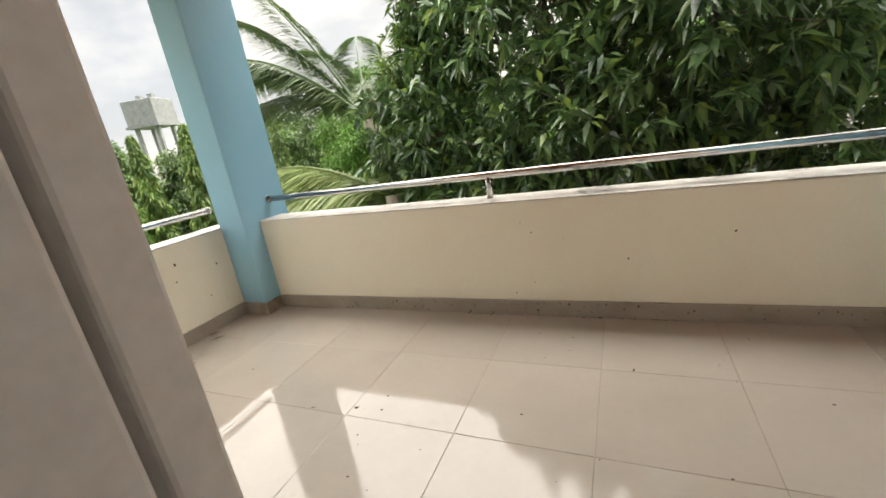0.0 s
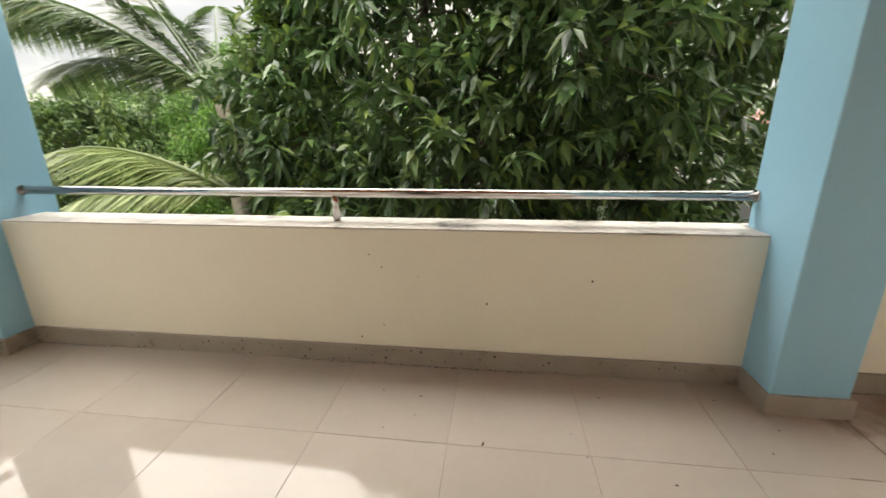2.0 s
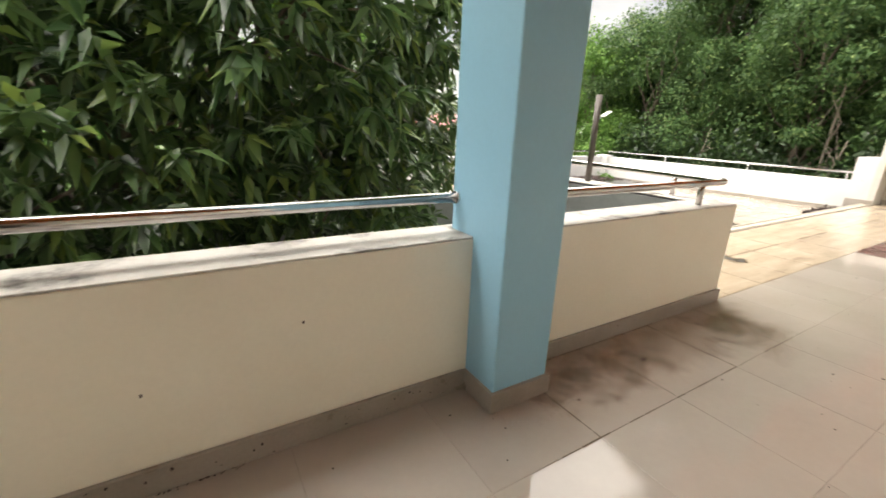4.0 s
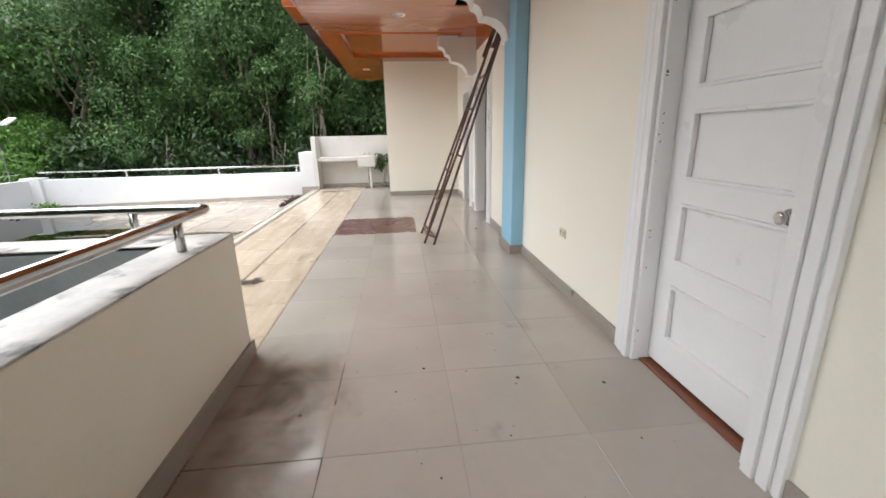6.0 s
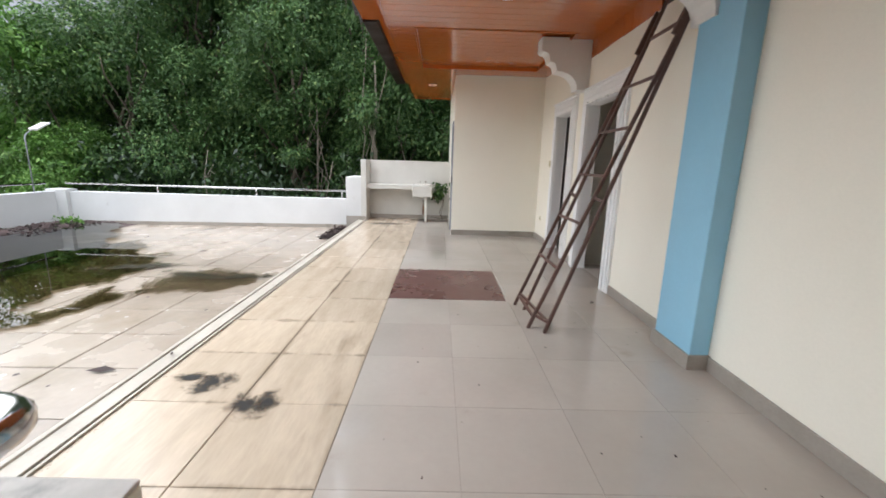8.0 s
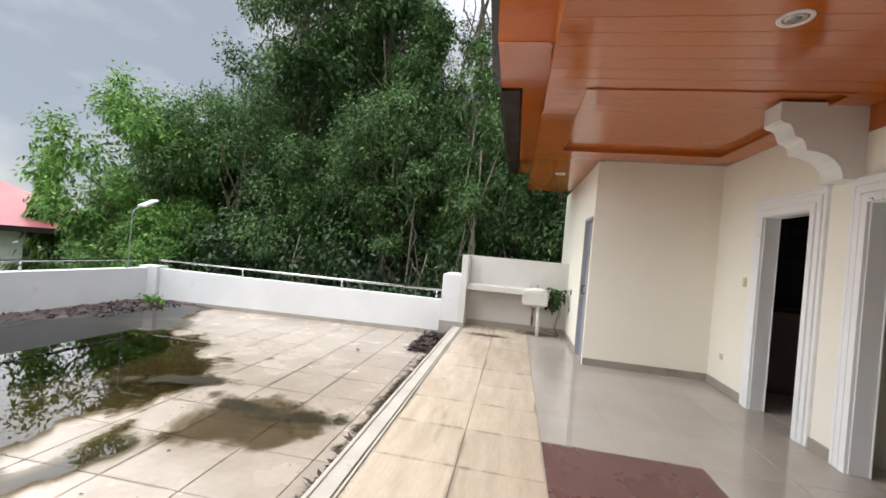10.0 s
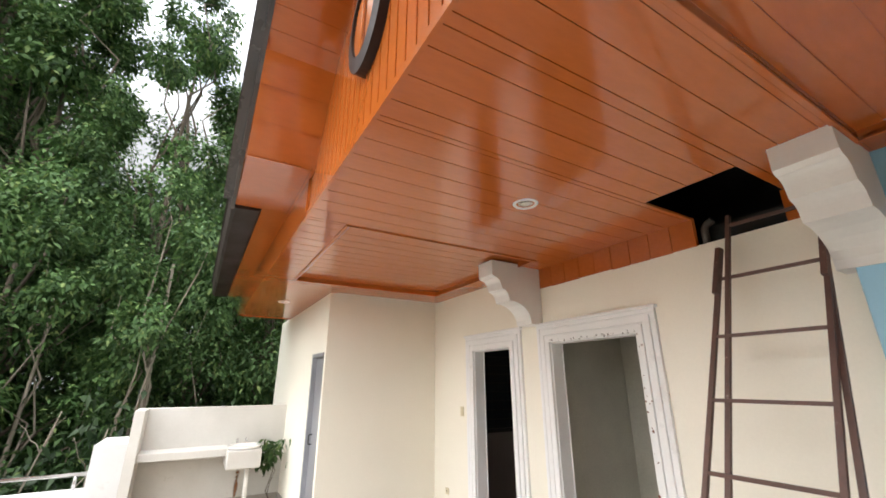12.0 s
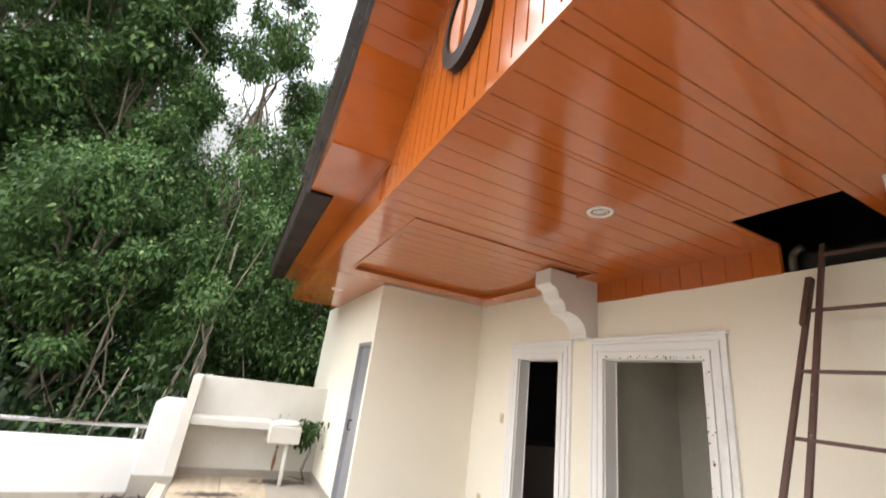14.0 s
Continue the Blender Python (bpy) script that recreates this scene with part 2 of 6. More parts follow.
M["rust"] = surface("rusty_brown_steel", (0.13, 0.07, 0.055), (0.085, 0.045, 0.036), rough=0.55, scale=8, fine=90, bump=0.3,
                    stain=(0.28, 0.2, 0.17), stain_scale=25, stain_at=0.66, stain_soft=0.05)
M["gutter"] = surface("dark_brown_gutter", (0.03, 0.02, 0.018), spec=0.25, rough=0.55, scale=3, fine=60)
M["fascia"] = surface("dark_grey_fascia", (0.06, 0.062, 0.07), rough=0.3, scale=3, fine=60)
M["concrete"] = surface("damp_grey_concrete", (0.28, 0.29, 0.29), (0.18, 0.19, 0.19), rough=0.7, scale=2, fine=40, bump=0.35,
                        stain=(0.1, 0.1, 0.1), stain_scale=2, stain_at=0.6, stain_soft=0.15)
M["interior"] = surface("grey_interior_wall", (0.62, 0.6, 0.52), rough=0.7, scale=1.5, fine=50)
# darker copy of interior: room shade put into the colour; also colours paint chips
M["interior_dark"] = surface("interior_shade_and_chips", (0.2, 0.17, 0.16), rough=0.7, scale=1.5, fine=50)
M["ivory"] = surface("ivory_plastic", (0.72, 0.64, 0.44), rough=0.35, scale=20, fine=120, bump=0)
# black parts; also paints the shade inside attic, vent and window
M["black"] = surface("black_parts_and_shade", (0.01, 0.01, 0.01), rough=0.6, scale=20, fine=100, bump=0)
M["ceramic"] = surface("white_ceramic", (0.82, 0.8, 0.75), rough=0.15, scale=6, fine=80, bump=0,
                       stain=(0.45, 0.28, 0.15), stain_scale=6, stain_at=0.7, stain_soft=0.1)
M["aluminium"] = surface("grey_aluminium_door", (0.36, 0.37, 0.4), rough=0.4, scale=3, fine=90, metallic=0.3)
M["bark"] = surface("grey_brown_bark", (0.14, 0.11, 0.08), (0.07, 0.055, 0.04), rough=0.9, scale=3, fine=25, bump=0.8, bump_dist=0.02, stretch=(1, 1, 0.3))
M["bark_pale"] = surface("pale_bark", (0.30, 0.26, 0.2), (0.17, 0.14, 0.11), rough=0.9, scale=3, fine=25, bump=0.8, bump_dist=0.02, stretch=(1, 1, 0.3))
M["leaf_mango"] = foliage("mango_leaf", (0.04, 0.085, 0.03), (0.135, 0.225, 0.075), (0.22, 0.30, 0.07), rough=0.3)
M["leaf_forest"] = foliage("forest_leaf", (0.037, 0.08, 0.025), (0.098, 0.18, 0.055), (0.18, 0.25, 0.08), rough=0.6, spec=0.22)
M["leaf_bright"] = foliage("young_green_leaf", (0.055, 0.125, 0.022), (0.165, 0.315, 0.065), (0.25, 0.39, 0.10), rough=0.55, spec=0.25, through_light=0.35)
M["leaf_palm"] = foliage("palm_leaflet", (0.04, 0.085, 0.025), (0.13, 0.20, 0.07), (0.28, 0.32, 0.12), rough=0.4, through_light=0.3)
M["leaf_palm_pale"] = foliage("pale_palm_leaflet", (0.12, 0.17, 0.05), (0.27, 0.33, 0.12), (0.36, 0.38, 0.17), rough=0.4, through_light=0.35)
M["leaf_column"] = foliage("columnar_tree_leaf", (0.05, 0.11, 0.02), (0.18, 0.28, 0.055), (0.27, 0.33, 0.08), rough=0.5)
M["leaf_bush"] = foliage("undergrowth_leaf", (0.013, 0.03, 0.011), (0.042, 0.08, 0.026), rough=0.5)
M["leaf_garden"] = foliage("garden_tree_leaf", (0.04, 0.085, 0.024), (0.13, 0.215, 0.06), (0.2, 0.28, 0.08), rough=0.5, spec=0.3)
M["grass"] = surface("rough_grass", (0.07, 0.11, 0.03), (0.035, 0.06, 0.02), rough=0.95, scale=0.4, fine=12, bump=0.8, bump_dist=0.05)
M["red_roof"] = surface("red_metal_roof", (0.36, 0.055, 0.04), (0.30, 0.045, 0.034), spec=0.15, rough=0.75, scale=1, fine=20)
M["pink_roof"] = surface("faded_red_roof", (0.33, 0.09, 0.09), rough=0.5, scale=1, fine=20)
M["orange_wall"] = surface("orange_house_paint", (0.5, 0.2, 0.06), rough=0.7, scale=1, fine=20)
M["debris"] = surface("wet_leaf_litter", (0.06, 0.035, 0.03), (0.03, 0.02, 0.018), rough=0.8, scale=9, fine=50, bump=0.6, bump_dist=0.01)
def frayed(nt, start, soft, grain, strength=1.0):
    """How thick a film lies: most in its middle, fraying out in wisps."""
    n, l = nt.nodes, nt.links
    co, ln, nz = n.new("ShaderNodeTexCoord"), n.new("ShaderNodeVectorMath"), n.new("ShaderNodeTexNoise")
    geo = n.new("ShaderNodeNewGeometry")
    ln.operation = "LENGTH"
    l.new(co.outputs["Object"], ln.inputs[0])
    l.new(geo.outputs["Position"], nz.inputs["Vector"])
    nz.inputs["Scale"].default_value, nz.inputs["Detail"].default_value, nz.inputs["Roughness"].default_value = grain, 9.0, 0.66
    nz.inputs["Distortion"].default_value = 0.35
    a, s, mp = n.new("ShaderNodeMath"), n.new("ShaderNodeMath"), n.new("ShaderNodeMapRange")
    a.operation, s.operation = "MULTIPLY", "SUBTRACT"
    a.inputs[1].default_value = 2.6
    l.new(nz.outputs["Fac"], a.inputs[0])
    l.new(a.outputs[0], s.inputs[0])
    l.new(ln.outputs["Value"], s.inputs[1])
    mp.interpolation_type = "SMOOTHSTEP"
    mp.inputs["From Min"].default_value, mp.inputs["From Max"].default_value = start, start + soft
    mp.inputs["To Max"].default_value = strength
    l.new(s.outputs[0], mp.inputs["Value"])
    return mp.outputs["Result"]


def soft_stain(name, core, rim, rough=0.5, strength=1.0, start=0.45, soft=0.6, grain=3.2, spec=0.3):
    m, nt, bsdf = nodes_of(name)
    film = frayed(nt, start, soft, grain, strength)
    nt.links.new(film, bsdf.inputs["Alpha"])
    mx = nt.nodes.new("ShaderNodeMixRGB")
    mx.inputs["Color1"].default_value, mx.inputs["Color2"].default_value = rgba(rim), rgba(core)
    nt.links.new(film, mx.inputs["Fac"])
    nt.links.new(mx.outputs["Color"], bsdf.inputs["Base Color"])
    bsdf.inputs["Roughness"].default_value = rough
    bsdf.inputs["Specular IOR Level"].default_value = spec
    return m


def still_water(name, start, soft, grain, tint):
    """Clear shallow water: tinted where it stands, mirroring at a flat angle."""
    m, nt, bsdf = nodes_of(name)
    n, l = nt.nodes, nt.links
    film = frayed(nt, start, soft, grain)
    clear, gloss, fres, both = n.new("ShaderNodeBsdfTransparent"), n.new("ShaderNodeBsdfGlossy"), n.new("ShaderNodeFresnel"), n.new("ShaderNodeMixShader")
    mx, mul = n.new("ShaderNodeMixRGB"), n.new("ShaderNodeMath")
    mx.inputs["Color1"].default_value, mx.inputs["Color2"].default_value = (1, 1, 1, 1), rgba(tint)
    mul.operation = "MULTIPLY"
    fres.inputs["IOR"].default_value = 1.5
    gloss.inputs["Roughness"].default_value = 0.01
    l.new(film, mx.inputs["Fac"])
    l.new(mx.outputs["Color"], clear.inputs["Color"])
    l.new(film, mul.inputs[0])
    l.new(fres.outputs["Fac"], mul.inputs[1])
    l.new(mul.outputs[0], both.inputs["Fac"])
    l.new(clear.outputs["BSDF"], both.inputs[1])
    l.new(gloss.outputs["BSDF"], both.inputs[2])
    l.new(both.outputs["Shader"], n["Material Output"].inputs["Surface"])
    return m


M["water"] = still_water("shallow_puddle", 0.0, 0.09, 0.55, (0.33, 0.3, 0.2))
M["wet_film"] = still_water("wet_tile_film", 0.2, 0.25, 1.2, (0.6, 0.56, 0.48))
M["blot"] = soft_stain("black_mould_blot", (0.02, 0.018, 0.016), (0.17, 0.13, 0.09), start=0.25, soft=0.95, grain=11.0)
M["wet_blot"] = soft_stain("damp_black_silt", (0.025, 0.022, 0.016), (0.12, 0.09, 0.05), rough=0.25, strength=0.92, grain=4.0)
M["mud_film"] = soft_stain("dried_mud_wash", (0.15, 0.09, 0.05), (0.27, 0.19, 0.125), rough=0.1, strength=0.5, start=0.1, soft=1.5, grain=4.0)
M["rust_run"] = soft_stain("rust_streak", (0.24, 0.085, 0.03), (0.45, 0.25, 0.12), rough=0.7, strength=0.85, grain=8.0)
M["soil"] = surface("dark_wet_soil", (0.085, 0.055, 0.05), (0.05, 0.032, 0.03), rough=0.85, scale=5, fine=30, bump=1.0, bump_dist=0.02)
M["mould"] = surface("black_mould_stain", (0.035, 0.03, 0.024), (0.12, 0.095, 0.07), rough=0.5, scale=7, fine=40)
gm, gnt, gb = nodes_of("window_glass")
gb.inputs["Base Color"].default_value = (0.03, 0.035, 0.04, 1)
gb.inputs["Roughness"].default_value = 0.12
M["glass"] = gm


# ---- building blocks ----
def box(bm, x0, x1, y0, y1, z0, z1, bevel=0.0):
    r = bmesh.ops.create_cube(bm, size=1.0)
    vs = r["verts"]
    for v in vs:
        v.co = Vector((x0 + (v.co.x + 0.5) * (x1 - x0), y0 + (v.co.y + 0.5) * (y1 - y0), z0 + (v.co.z + 0.5) * (z1 - z0)))
    if bevel:
        es = list({e for v in vs for e in v.link_edges})
        bmesh.ops.bevel(bm, geom=es, offset=bevel, segments=2, affect="EDGES", profile=0.5)
    return vs


def boxes(*rows, bevel=0.0):
    bm = bmesh.new()
    for r in rows:
        box(bm, *r, bevel=bevel)
    return bm


def tube(bm, pts, radius, sides=10, taper=None, caps=True):
    """A round bar along a run of points; taper gives the radius at each point."""
    pts = [Vector(p) for p in pts]
    rings, up = [], None
    for i, p in enumerate(pts):
        a, b = pts[max(i - 1, 0)], pts[min(i + 1, len(pts) - 1)]
        d = (b - a).normalized()
        if up is None:
            up = d.orthogonal().normalized()
        up = (up - d * up.dot(d)).normalized()
        side = d.cross(up)
        r = taper[i] if taper else radius
        rings.append([bm.verts.new(p + (up * math.cos(t) + side * math.sin(t)) * r) for t in [2 * math.pi * k / sides for k in range(sides)]])
    for r0, r1 in zip(rings, rings[1:]):
        for k in range(sides):
            f = bm.faces.new((r0[k], r0[(k + 1) % sides], r1[(k + 1) % sides], r1[k]))
            f.smooth = True
    if caps:
        bm.faces.new(rings[0][::-1])
        bm.faces.new(rings[-1])
    return bm


def prism(bm, outline, axis, a, b):
    """A solid with the given outline (pairs) pushed from a to b along an axis."""
    def put(p, q):
        return {"x": (q, p[0], p[1]), "y": (p[0], q, p[1]), "z": (p[0], p[1], q)}[axis]
    lo = [bm.verts.new(put(p, a)) for p in outline]
    hi = [bm.verts.new(put(p, b)) for p in outline]
    n = len(outline)
    bm.faces.new(lo)
    bm.faces.new(hi[::-1])
    for i in range(n):
        bm.faces.new((lo[i], hi[i], hi[(i + 1) % n], lo[(i + 1) % n]))
    bmesh.ops.recalc_face_normals(bm, faces=bm.faces[:])
    return bm


def mesh_of(name, bm, material):
    me = bpy.data.meshes.new(name)
    bm.normal_update()
    bm.to_mesh(me)
    bm.free()
    me.materials.append(M[material])
    return me


def part(name, bm, material, parent=None, label=""):
    ob = new(name, mesh_of(name, bm, material))
    if parent is not None:
        ob.parent = parent
        ob.matrix_parent_inverse = parent.matrix_basis.inverted()
    return tagged(ob, label=label)


def thing(name, at, label, category, group=""):
    ob = new(name)
    ob.empty_display_size = 0.1
    ob.matrix_basis = Matrix.Translation(at)
    return tagged(ob, label=label, category=category, group=group)


def setting(name, bm, material, label, category):
    return tagged(part(name, bm, material), label=label, category=category, kind="structure")


def bent(pts, r=0.05, n=5):
    """Rounds the inner corners of a run of points."""
    pts = [Vector(p) for p in pts]
    out = [pts[0]]
    for a, b, c in zip(pts, pts[1:], pts[2:]):
        u, v = (a - b).normalized(), (c - b).normalized()
        for i in range(n + 1):
            t = i / n
            out.append((b + u * r) * (1 - t) ** 2 + b * 2 * t * (1 - t) + (b + v * r) * t ** 2)
    return out + [pts[-1]]


# ---- measures of the place ----
WALL, WALL_IN = 2.23, 2.11          # house wall, outer and inner face
PAR, PAR_OUT = 4.605, 4.87           # balcony parapet, inner and outer face
TOP = 0.812                         # parapet height
WEST = -2.15                        # west parapet, inner face
CEIL, EDGE = 2.93, 4.77             # soffit height and its outer edge
STEP = 0.608                        # floor tile with its joint
TX, TY = 5.80, 4.605               # a crossing of floor joints
CURB = (5.82, 5.995)                 # drain kerb
LOW = -0.195                        # lower terrace
FAR_X, SIDE_Y = 13.93, 12.95         # terrace walls, inner faces
GROUND = -3.6

# ---- ground ----
bm = bmesh.new()
box(bm, -400, 400, -400, 400, GROUND - 0.3, GROUND)
setting("ground", bm, "grass", "rough green grass around the house", "ground")

# ---- floors ----
FALL = Matrix.Translation((0, 6.0, LOW)) @ Matrix.Rotation(radians(-0.68), 4, "X") @ Matrix.Translation((0, -6.0, -LOW))


def drained(ob):
    """What lies on the terrace follows its fall towards the side parapet."""
    ob.matrix_basis = FALL @ ob.matrix_basis
    return ob


floor = setting("floor", boxes((-2.55, 15.2, -3.2, TY, -0.25, -0.0022)), "grout", "glossy taupe tiles with thin pale joints", "floor")
floor_out = setting("floor_strip", boxes((-2.55, 15.2, TY, PAR_OUT - 0.005, -0.25, -0.012), (4.69, 15.2, PAR_OUT - 0.005, CURB[0], -0.25, -0.012)), "grout_dark", "beige tiles outside the soffit with dark joints", "floor")
bm = boxes((4.94, 14.12, CURB[1], 13.1, LOW - 0.2, LOW - 0.012), (4.0, 4.94, 9.61, 13.1, LOW - 0.2, LOW - 0.012))
terrace = drained(setting("terrace_floor", bm, "grout_dark", "rain-wet beige terrace tiles with dark joints", "floor"))

# ---- house wall with its openings ----
DOORS = {"door_0": (0.60, 1.80), "door_1": (3.70, 4.58), "door_2": (8.79, 9.77), "door_3": (10.40, 11.14)}
HEAD = 2.14
SILL = 1.05                         # window inside the dark room
edges = [WEST - 0.3] + [v for d in DOORS.values() for v in d] + [12.2]
bm = bmesh.new()
for i in range(0, len(edges), 2):
    box(bm, edges[i], edges[i + 1], WALL_IN, WALL, -0.01, 2.72)
for a, b in DOORS.values():
    box(bm, a, b, WALL_IN, WALL, HEAD, 2.72)
box(bm, 9.885, 12.2, WALL_IN, WALL, 2.72, CEIL - 0.001)
setting("wall_south", bm, "plaster", "smooth cream plastered house wall", "wall")

# annex block with a narrow service door in its side
bm = boxes((12.2, 12.28, 2.0, 3.87, -0.01, CEIL + 0.02), (12.84, 15.9, 3.75, 3.87, -0.01, CEIL + 0.02), (12.28, 12.84, 3.75, 3.87, 2.14, CEIL + 0.02),
           (15.78, 15.9, 2.0, 3.75, -0.01, CEIL + 0.02))
setting("wall_annex", bm, "plaster", "cream plastered block beside the terrace", "wall")
bm = boxes((12.79, 12.84, 3.78, 3.89, 0, 2.14), (12.28, 12.79, 3.78, 3.89, 2.09, 2.14))
d4 = setting("door_4", bm, "aluminium", "narrow grey aluminium service door, shut", "door")
part("leaf", boxes((12.285, 12.785, 3.80, 3.83, 0.01, 2.085)), "aluminium", d4)
bm = bmesh.new()
tube(bm, bent([(12.70, 3.83, 0.98), (12.70, 3.875, 0.98), (12.70, 3.875, 1.1), (12.70, 3.83, 1.1)], 0.02), 0.008)
part("handle", bm, "black", d4, "dark pull handle")

# rooms behind the wall
bm = boxes((-2.55, 12.2, -3.2, -3.05, -0.01, 2.72), (-2.55, -2.4, -3.05, WALL_IN, -0.01, 2.72), (2.6, 2.72, -3.05, WALL_IN, -0.01, 2.72),
           (7.2, 7.32, -3.05, WALL_IN, -0.01, 2.72), (12.08, 12.2, -3.05, WALL_IN, -0.01, 2.72))
setting("wall_inner", bm, "interior", "plain grey inner walls of the rooms", "wall")
bm = boxes((8.4, 10.1, 0.75, 0.85, -0.01, 2.72), (10.0, 10.1, 0.85, WALL_IN, -0.01, 2.72))
setting("partition", bm, "interior", "grey painted partition behind the open doorway", "wall")
# dark colour stands in for the lack of light in this room
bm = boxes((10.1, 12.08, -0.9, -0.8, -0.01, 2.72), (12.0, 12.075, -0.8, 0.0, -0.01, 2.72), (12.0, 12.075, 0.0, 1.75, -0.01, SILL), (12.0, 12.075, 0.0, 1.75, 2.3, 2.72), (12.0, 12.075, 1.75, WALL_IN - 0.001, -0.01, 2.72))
setting("partition_dark", bm, "interior_dark", "inner walls of the dark room, shade put into their colour", "wall")
w = setting("window_1", boxes((11.97, 12.05, 0.0, 0.05, SILL, 2.3), (11.97, 12.05, 1.70, 1.75, SILL, 2.3), (11.97, 12.05, 0.86, 0.9, SILL, 2.3),
            (11.97, 12.05, 0.05, 1.70, SILL, SILL + 0.05), (11.97, 12.05, 0.05, 1.70, 2.25, 2.3)), "black", "dark louvred window inside the room", "window")
for y0, y1 in ((0.05, 0.86), (0.9, 1.70)):
    for k in range(9):
        z = SILL + 0.06 + k * 0.13
        bm = bmesh.new()
        prism(bm, [(12.0, z), (12.006, z), (12.04, z + 0.11), (12.034, z + 0.11)], "y", y0, y1)
        part("louvre", bm, "glass", w)
# added black panel that paints the darkness between the louvres
part("screen", boxes((12.06, 12.07, 0.0, 1.75, SILL, 2.3)), "black", w, "black panel painting the darkness behind the louvres")
bm = boxes((-2.55, 12.2, -3.2, WALL_IN, 2.72, 2.86))
setting("ceiling_rooms", bm, "interior", "plain grey room ceiling", "ceiling")


# ---- skirting ----
def skirt(rows):
    return boxes(*rows, bevel=0.004)


d = [v for k, x in DOORS.items() for v in (x[0] - (0.162 if k == "door_1" else 0.18), x[1] + (0.162 if k == "door_1" else 0.18))]
xs = [WEST] + d + [12.19]
rows = [(xs[i], xs[i + 1], WALL, WALL + 0.018, 0, 0.1) for i in range(0, len(xs), 2)]
rows = [r for r in rows if r[0] < r[1]]
fixed = []
for r in rows:
    if r[0] < 7.0 < r[1]:
        fixed += [(r[0], 6.907, *r[2:]), (7.395, r[1], *r[2:])]
    else:
        fixed.append(r)
fixed += [(12.18, 12.2, WALL + 0.02, 3.87, 0, 0.1), (12.85, 14.4, 3.87, 3.89, 0, 0.1),
          (-1.852, 2.408, PAR - 0.02, PAR, 0, 0.11), (2.788, 4.93, PAR - 0.02, PAR, 0, 0.11), (4.93, 4.95, PAR - 0.02, CURB[0], 0, 0.11),
          (WEST, WEST + 0.02, WALL + 0.02, 4.42, 0, 0.11), (14.4, 14.42, 3.89, 5.81, 0, 0.1)]
setting("baseboard", skirt(fixed), "skirting", "grey tile skirting with dark dirt along the floor", "baseboard")

# ---- parapets of the balcony and the stair well ----
setting("parapet_north", boxes((WEST - 0.26, 4.93, PAR, PAR_OUT, -0.3, TOP - 0.006), bevel=0.006), "parapet", "cream painted balcony parapet", "parapet")
setting("parapet_west", boxes((WEST - 0.24, WEST, WALL, PAR - 0.002, -0.3, TOP - 0.006), bevel=0.006), "parapet", "cream painted end parapet with dark specks", "parapet")
setting("parapet_stair", boxes((4.69, 4.93, PAR_OUT + 0.001, 6.3, -3.6, TOP - 0.02), (4.69, 4.927, PAR + 0.01, PAR_OUT, -3.6, -0.31)), "concrete", "bare grey concrete wall of the stair well", "wall")
setting("parapet_stair_face", boxes((4.932, 4.945, PAR_OUT + 0.001, 6.3, LOW, TOP - 0.02)), "parapet", "cream painted outer face of the stair wall", "parapet")
setting("coping", boxes((WEST - 0.26, 4.93, PAR + 0.001, PAR_OUT, TOP - 0.006, TOP + 0.004), (WEST - 0.24, WEST - 0.001, WALL, PAR - 0.008, TOP - 0.006, TOP + 0.004),
        (4.69, 4.943, PAR_OUT + 0.002, 6.3, TOP - 0.006, TOP + 0.004), bevel=0.004), "coping", "weathered pale coping with grey mildew", "coping")
setting("wall_stair_low", boxes((4.69, 4.93, 6.301, 9.6, -3.6, 0.26), (1.2, 4.69, 9.45, 9.6, -3.6, 0.26)), "concrete", "low bare concrete wall of the stair well", "wall")
setting("coping_stair", boxes((4.68, 4.945, 6.301, 9.61, 0.26, 0.29), (1.2, 4.68, 9.44, 9.61, 0.26, 0.29), bevel=0.006), "coping_old", "mildewed coping on the low stair wall", "coping")

# stair well: landing and flight
bm = bmesh.new()
for k in range(10):
    box(bm, 4.4 - 0.28 * (k + 1), 4.4 - 0.28 * k, PAR_OUT + 0.02, 9.44, -3.6, -0.9 - 0.18 * k)
box(bm, 4.4, 4.688, PAR_OUT + 0.02, 9.44, -3.6, -0.72)
setting("stairs", bm, "concrete", "concrete stairs going down beside the balcony", "stairs")


# ---- columns ----
def column(name, x0, x1, y0, y1, z1, label):
    ob = thing(name, ((x0 + x1) / 2, (y0 + y1) / 2, 0), label, "column")
    part("shaft", boxes((x0, x1, y0, y1, 0.0, z1), bevel=0.008), "blue", ob)
    s = 0.018
    part("base_skirting", boxes((x0 - s, x1 + s, y0 - s, y0, 0, 0.105), (x0 - s, x0, y0, y1, 0, 0.105), (x1, x1 + s, y0, y1, 0, 0.105)), "skirting", ob, "grey tile skirting")
    return ob


column("corner_column", WEST - 0.02, -1.87, 4.43, 4.96, CEIL, "sky-blue painted square column at the balcony corner")
column("balcony_column", 2.426, 2.77, 4.373, 4.80, CEIL, "sky-blue painted square column between the parapets")


def pilaster(x0, x1, y1):
    ob = thing("pilaster", ((x0 + x1) / 2, y1, 0), "sky-blue painted pilaster on the cream wall", "pilaster")
    part("shaft", boxes((x0, x1, WALL + 0.001, y1, 0, CEIL), bevel=0.006), "blue", ob)
    part("base_skirting", boxes((x0 - 0.018, x1 + 0.018, y1, y1 + 0.018, 0, 0.105), (x0 - 0.018, x0, WALL, y1, 0, 0.105), (x1, x1 + 0.018, WALL, y1, 0, 0.105)), "skirting", ob, "grey tile skirting")


pilaster(6.925, 7.377, 2.368)


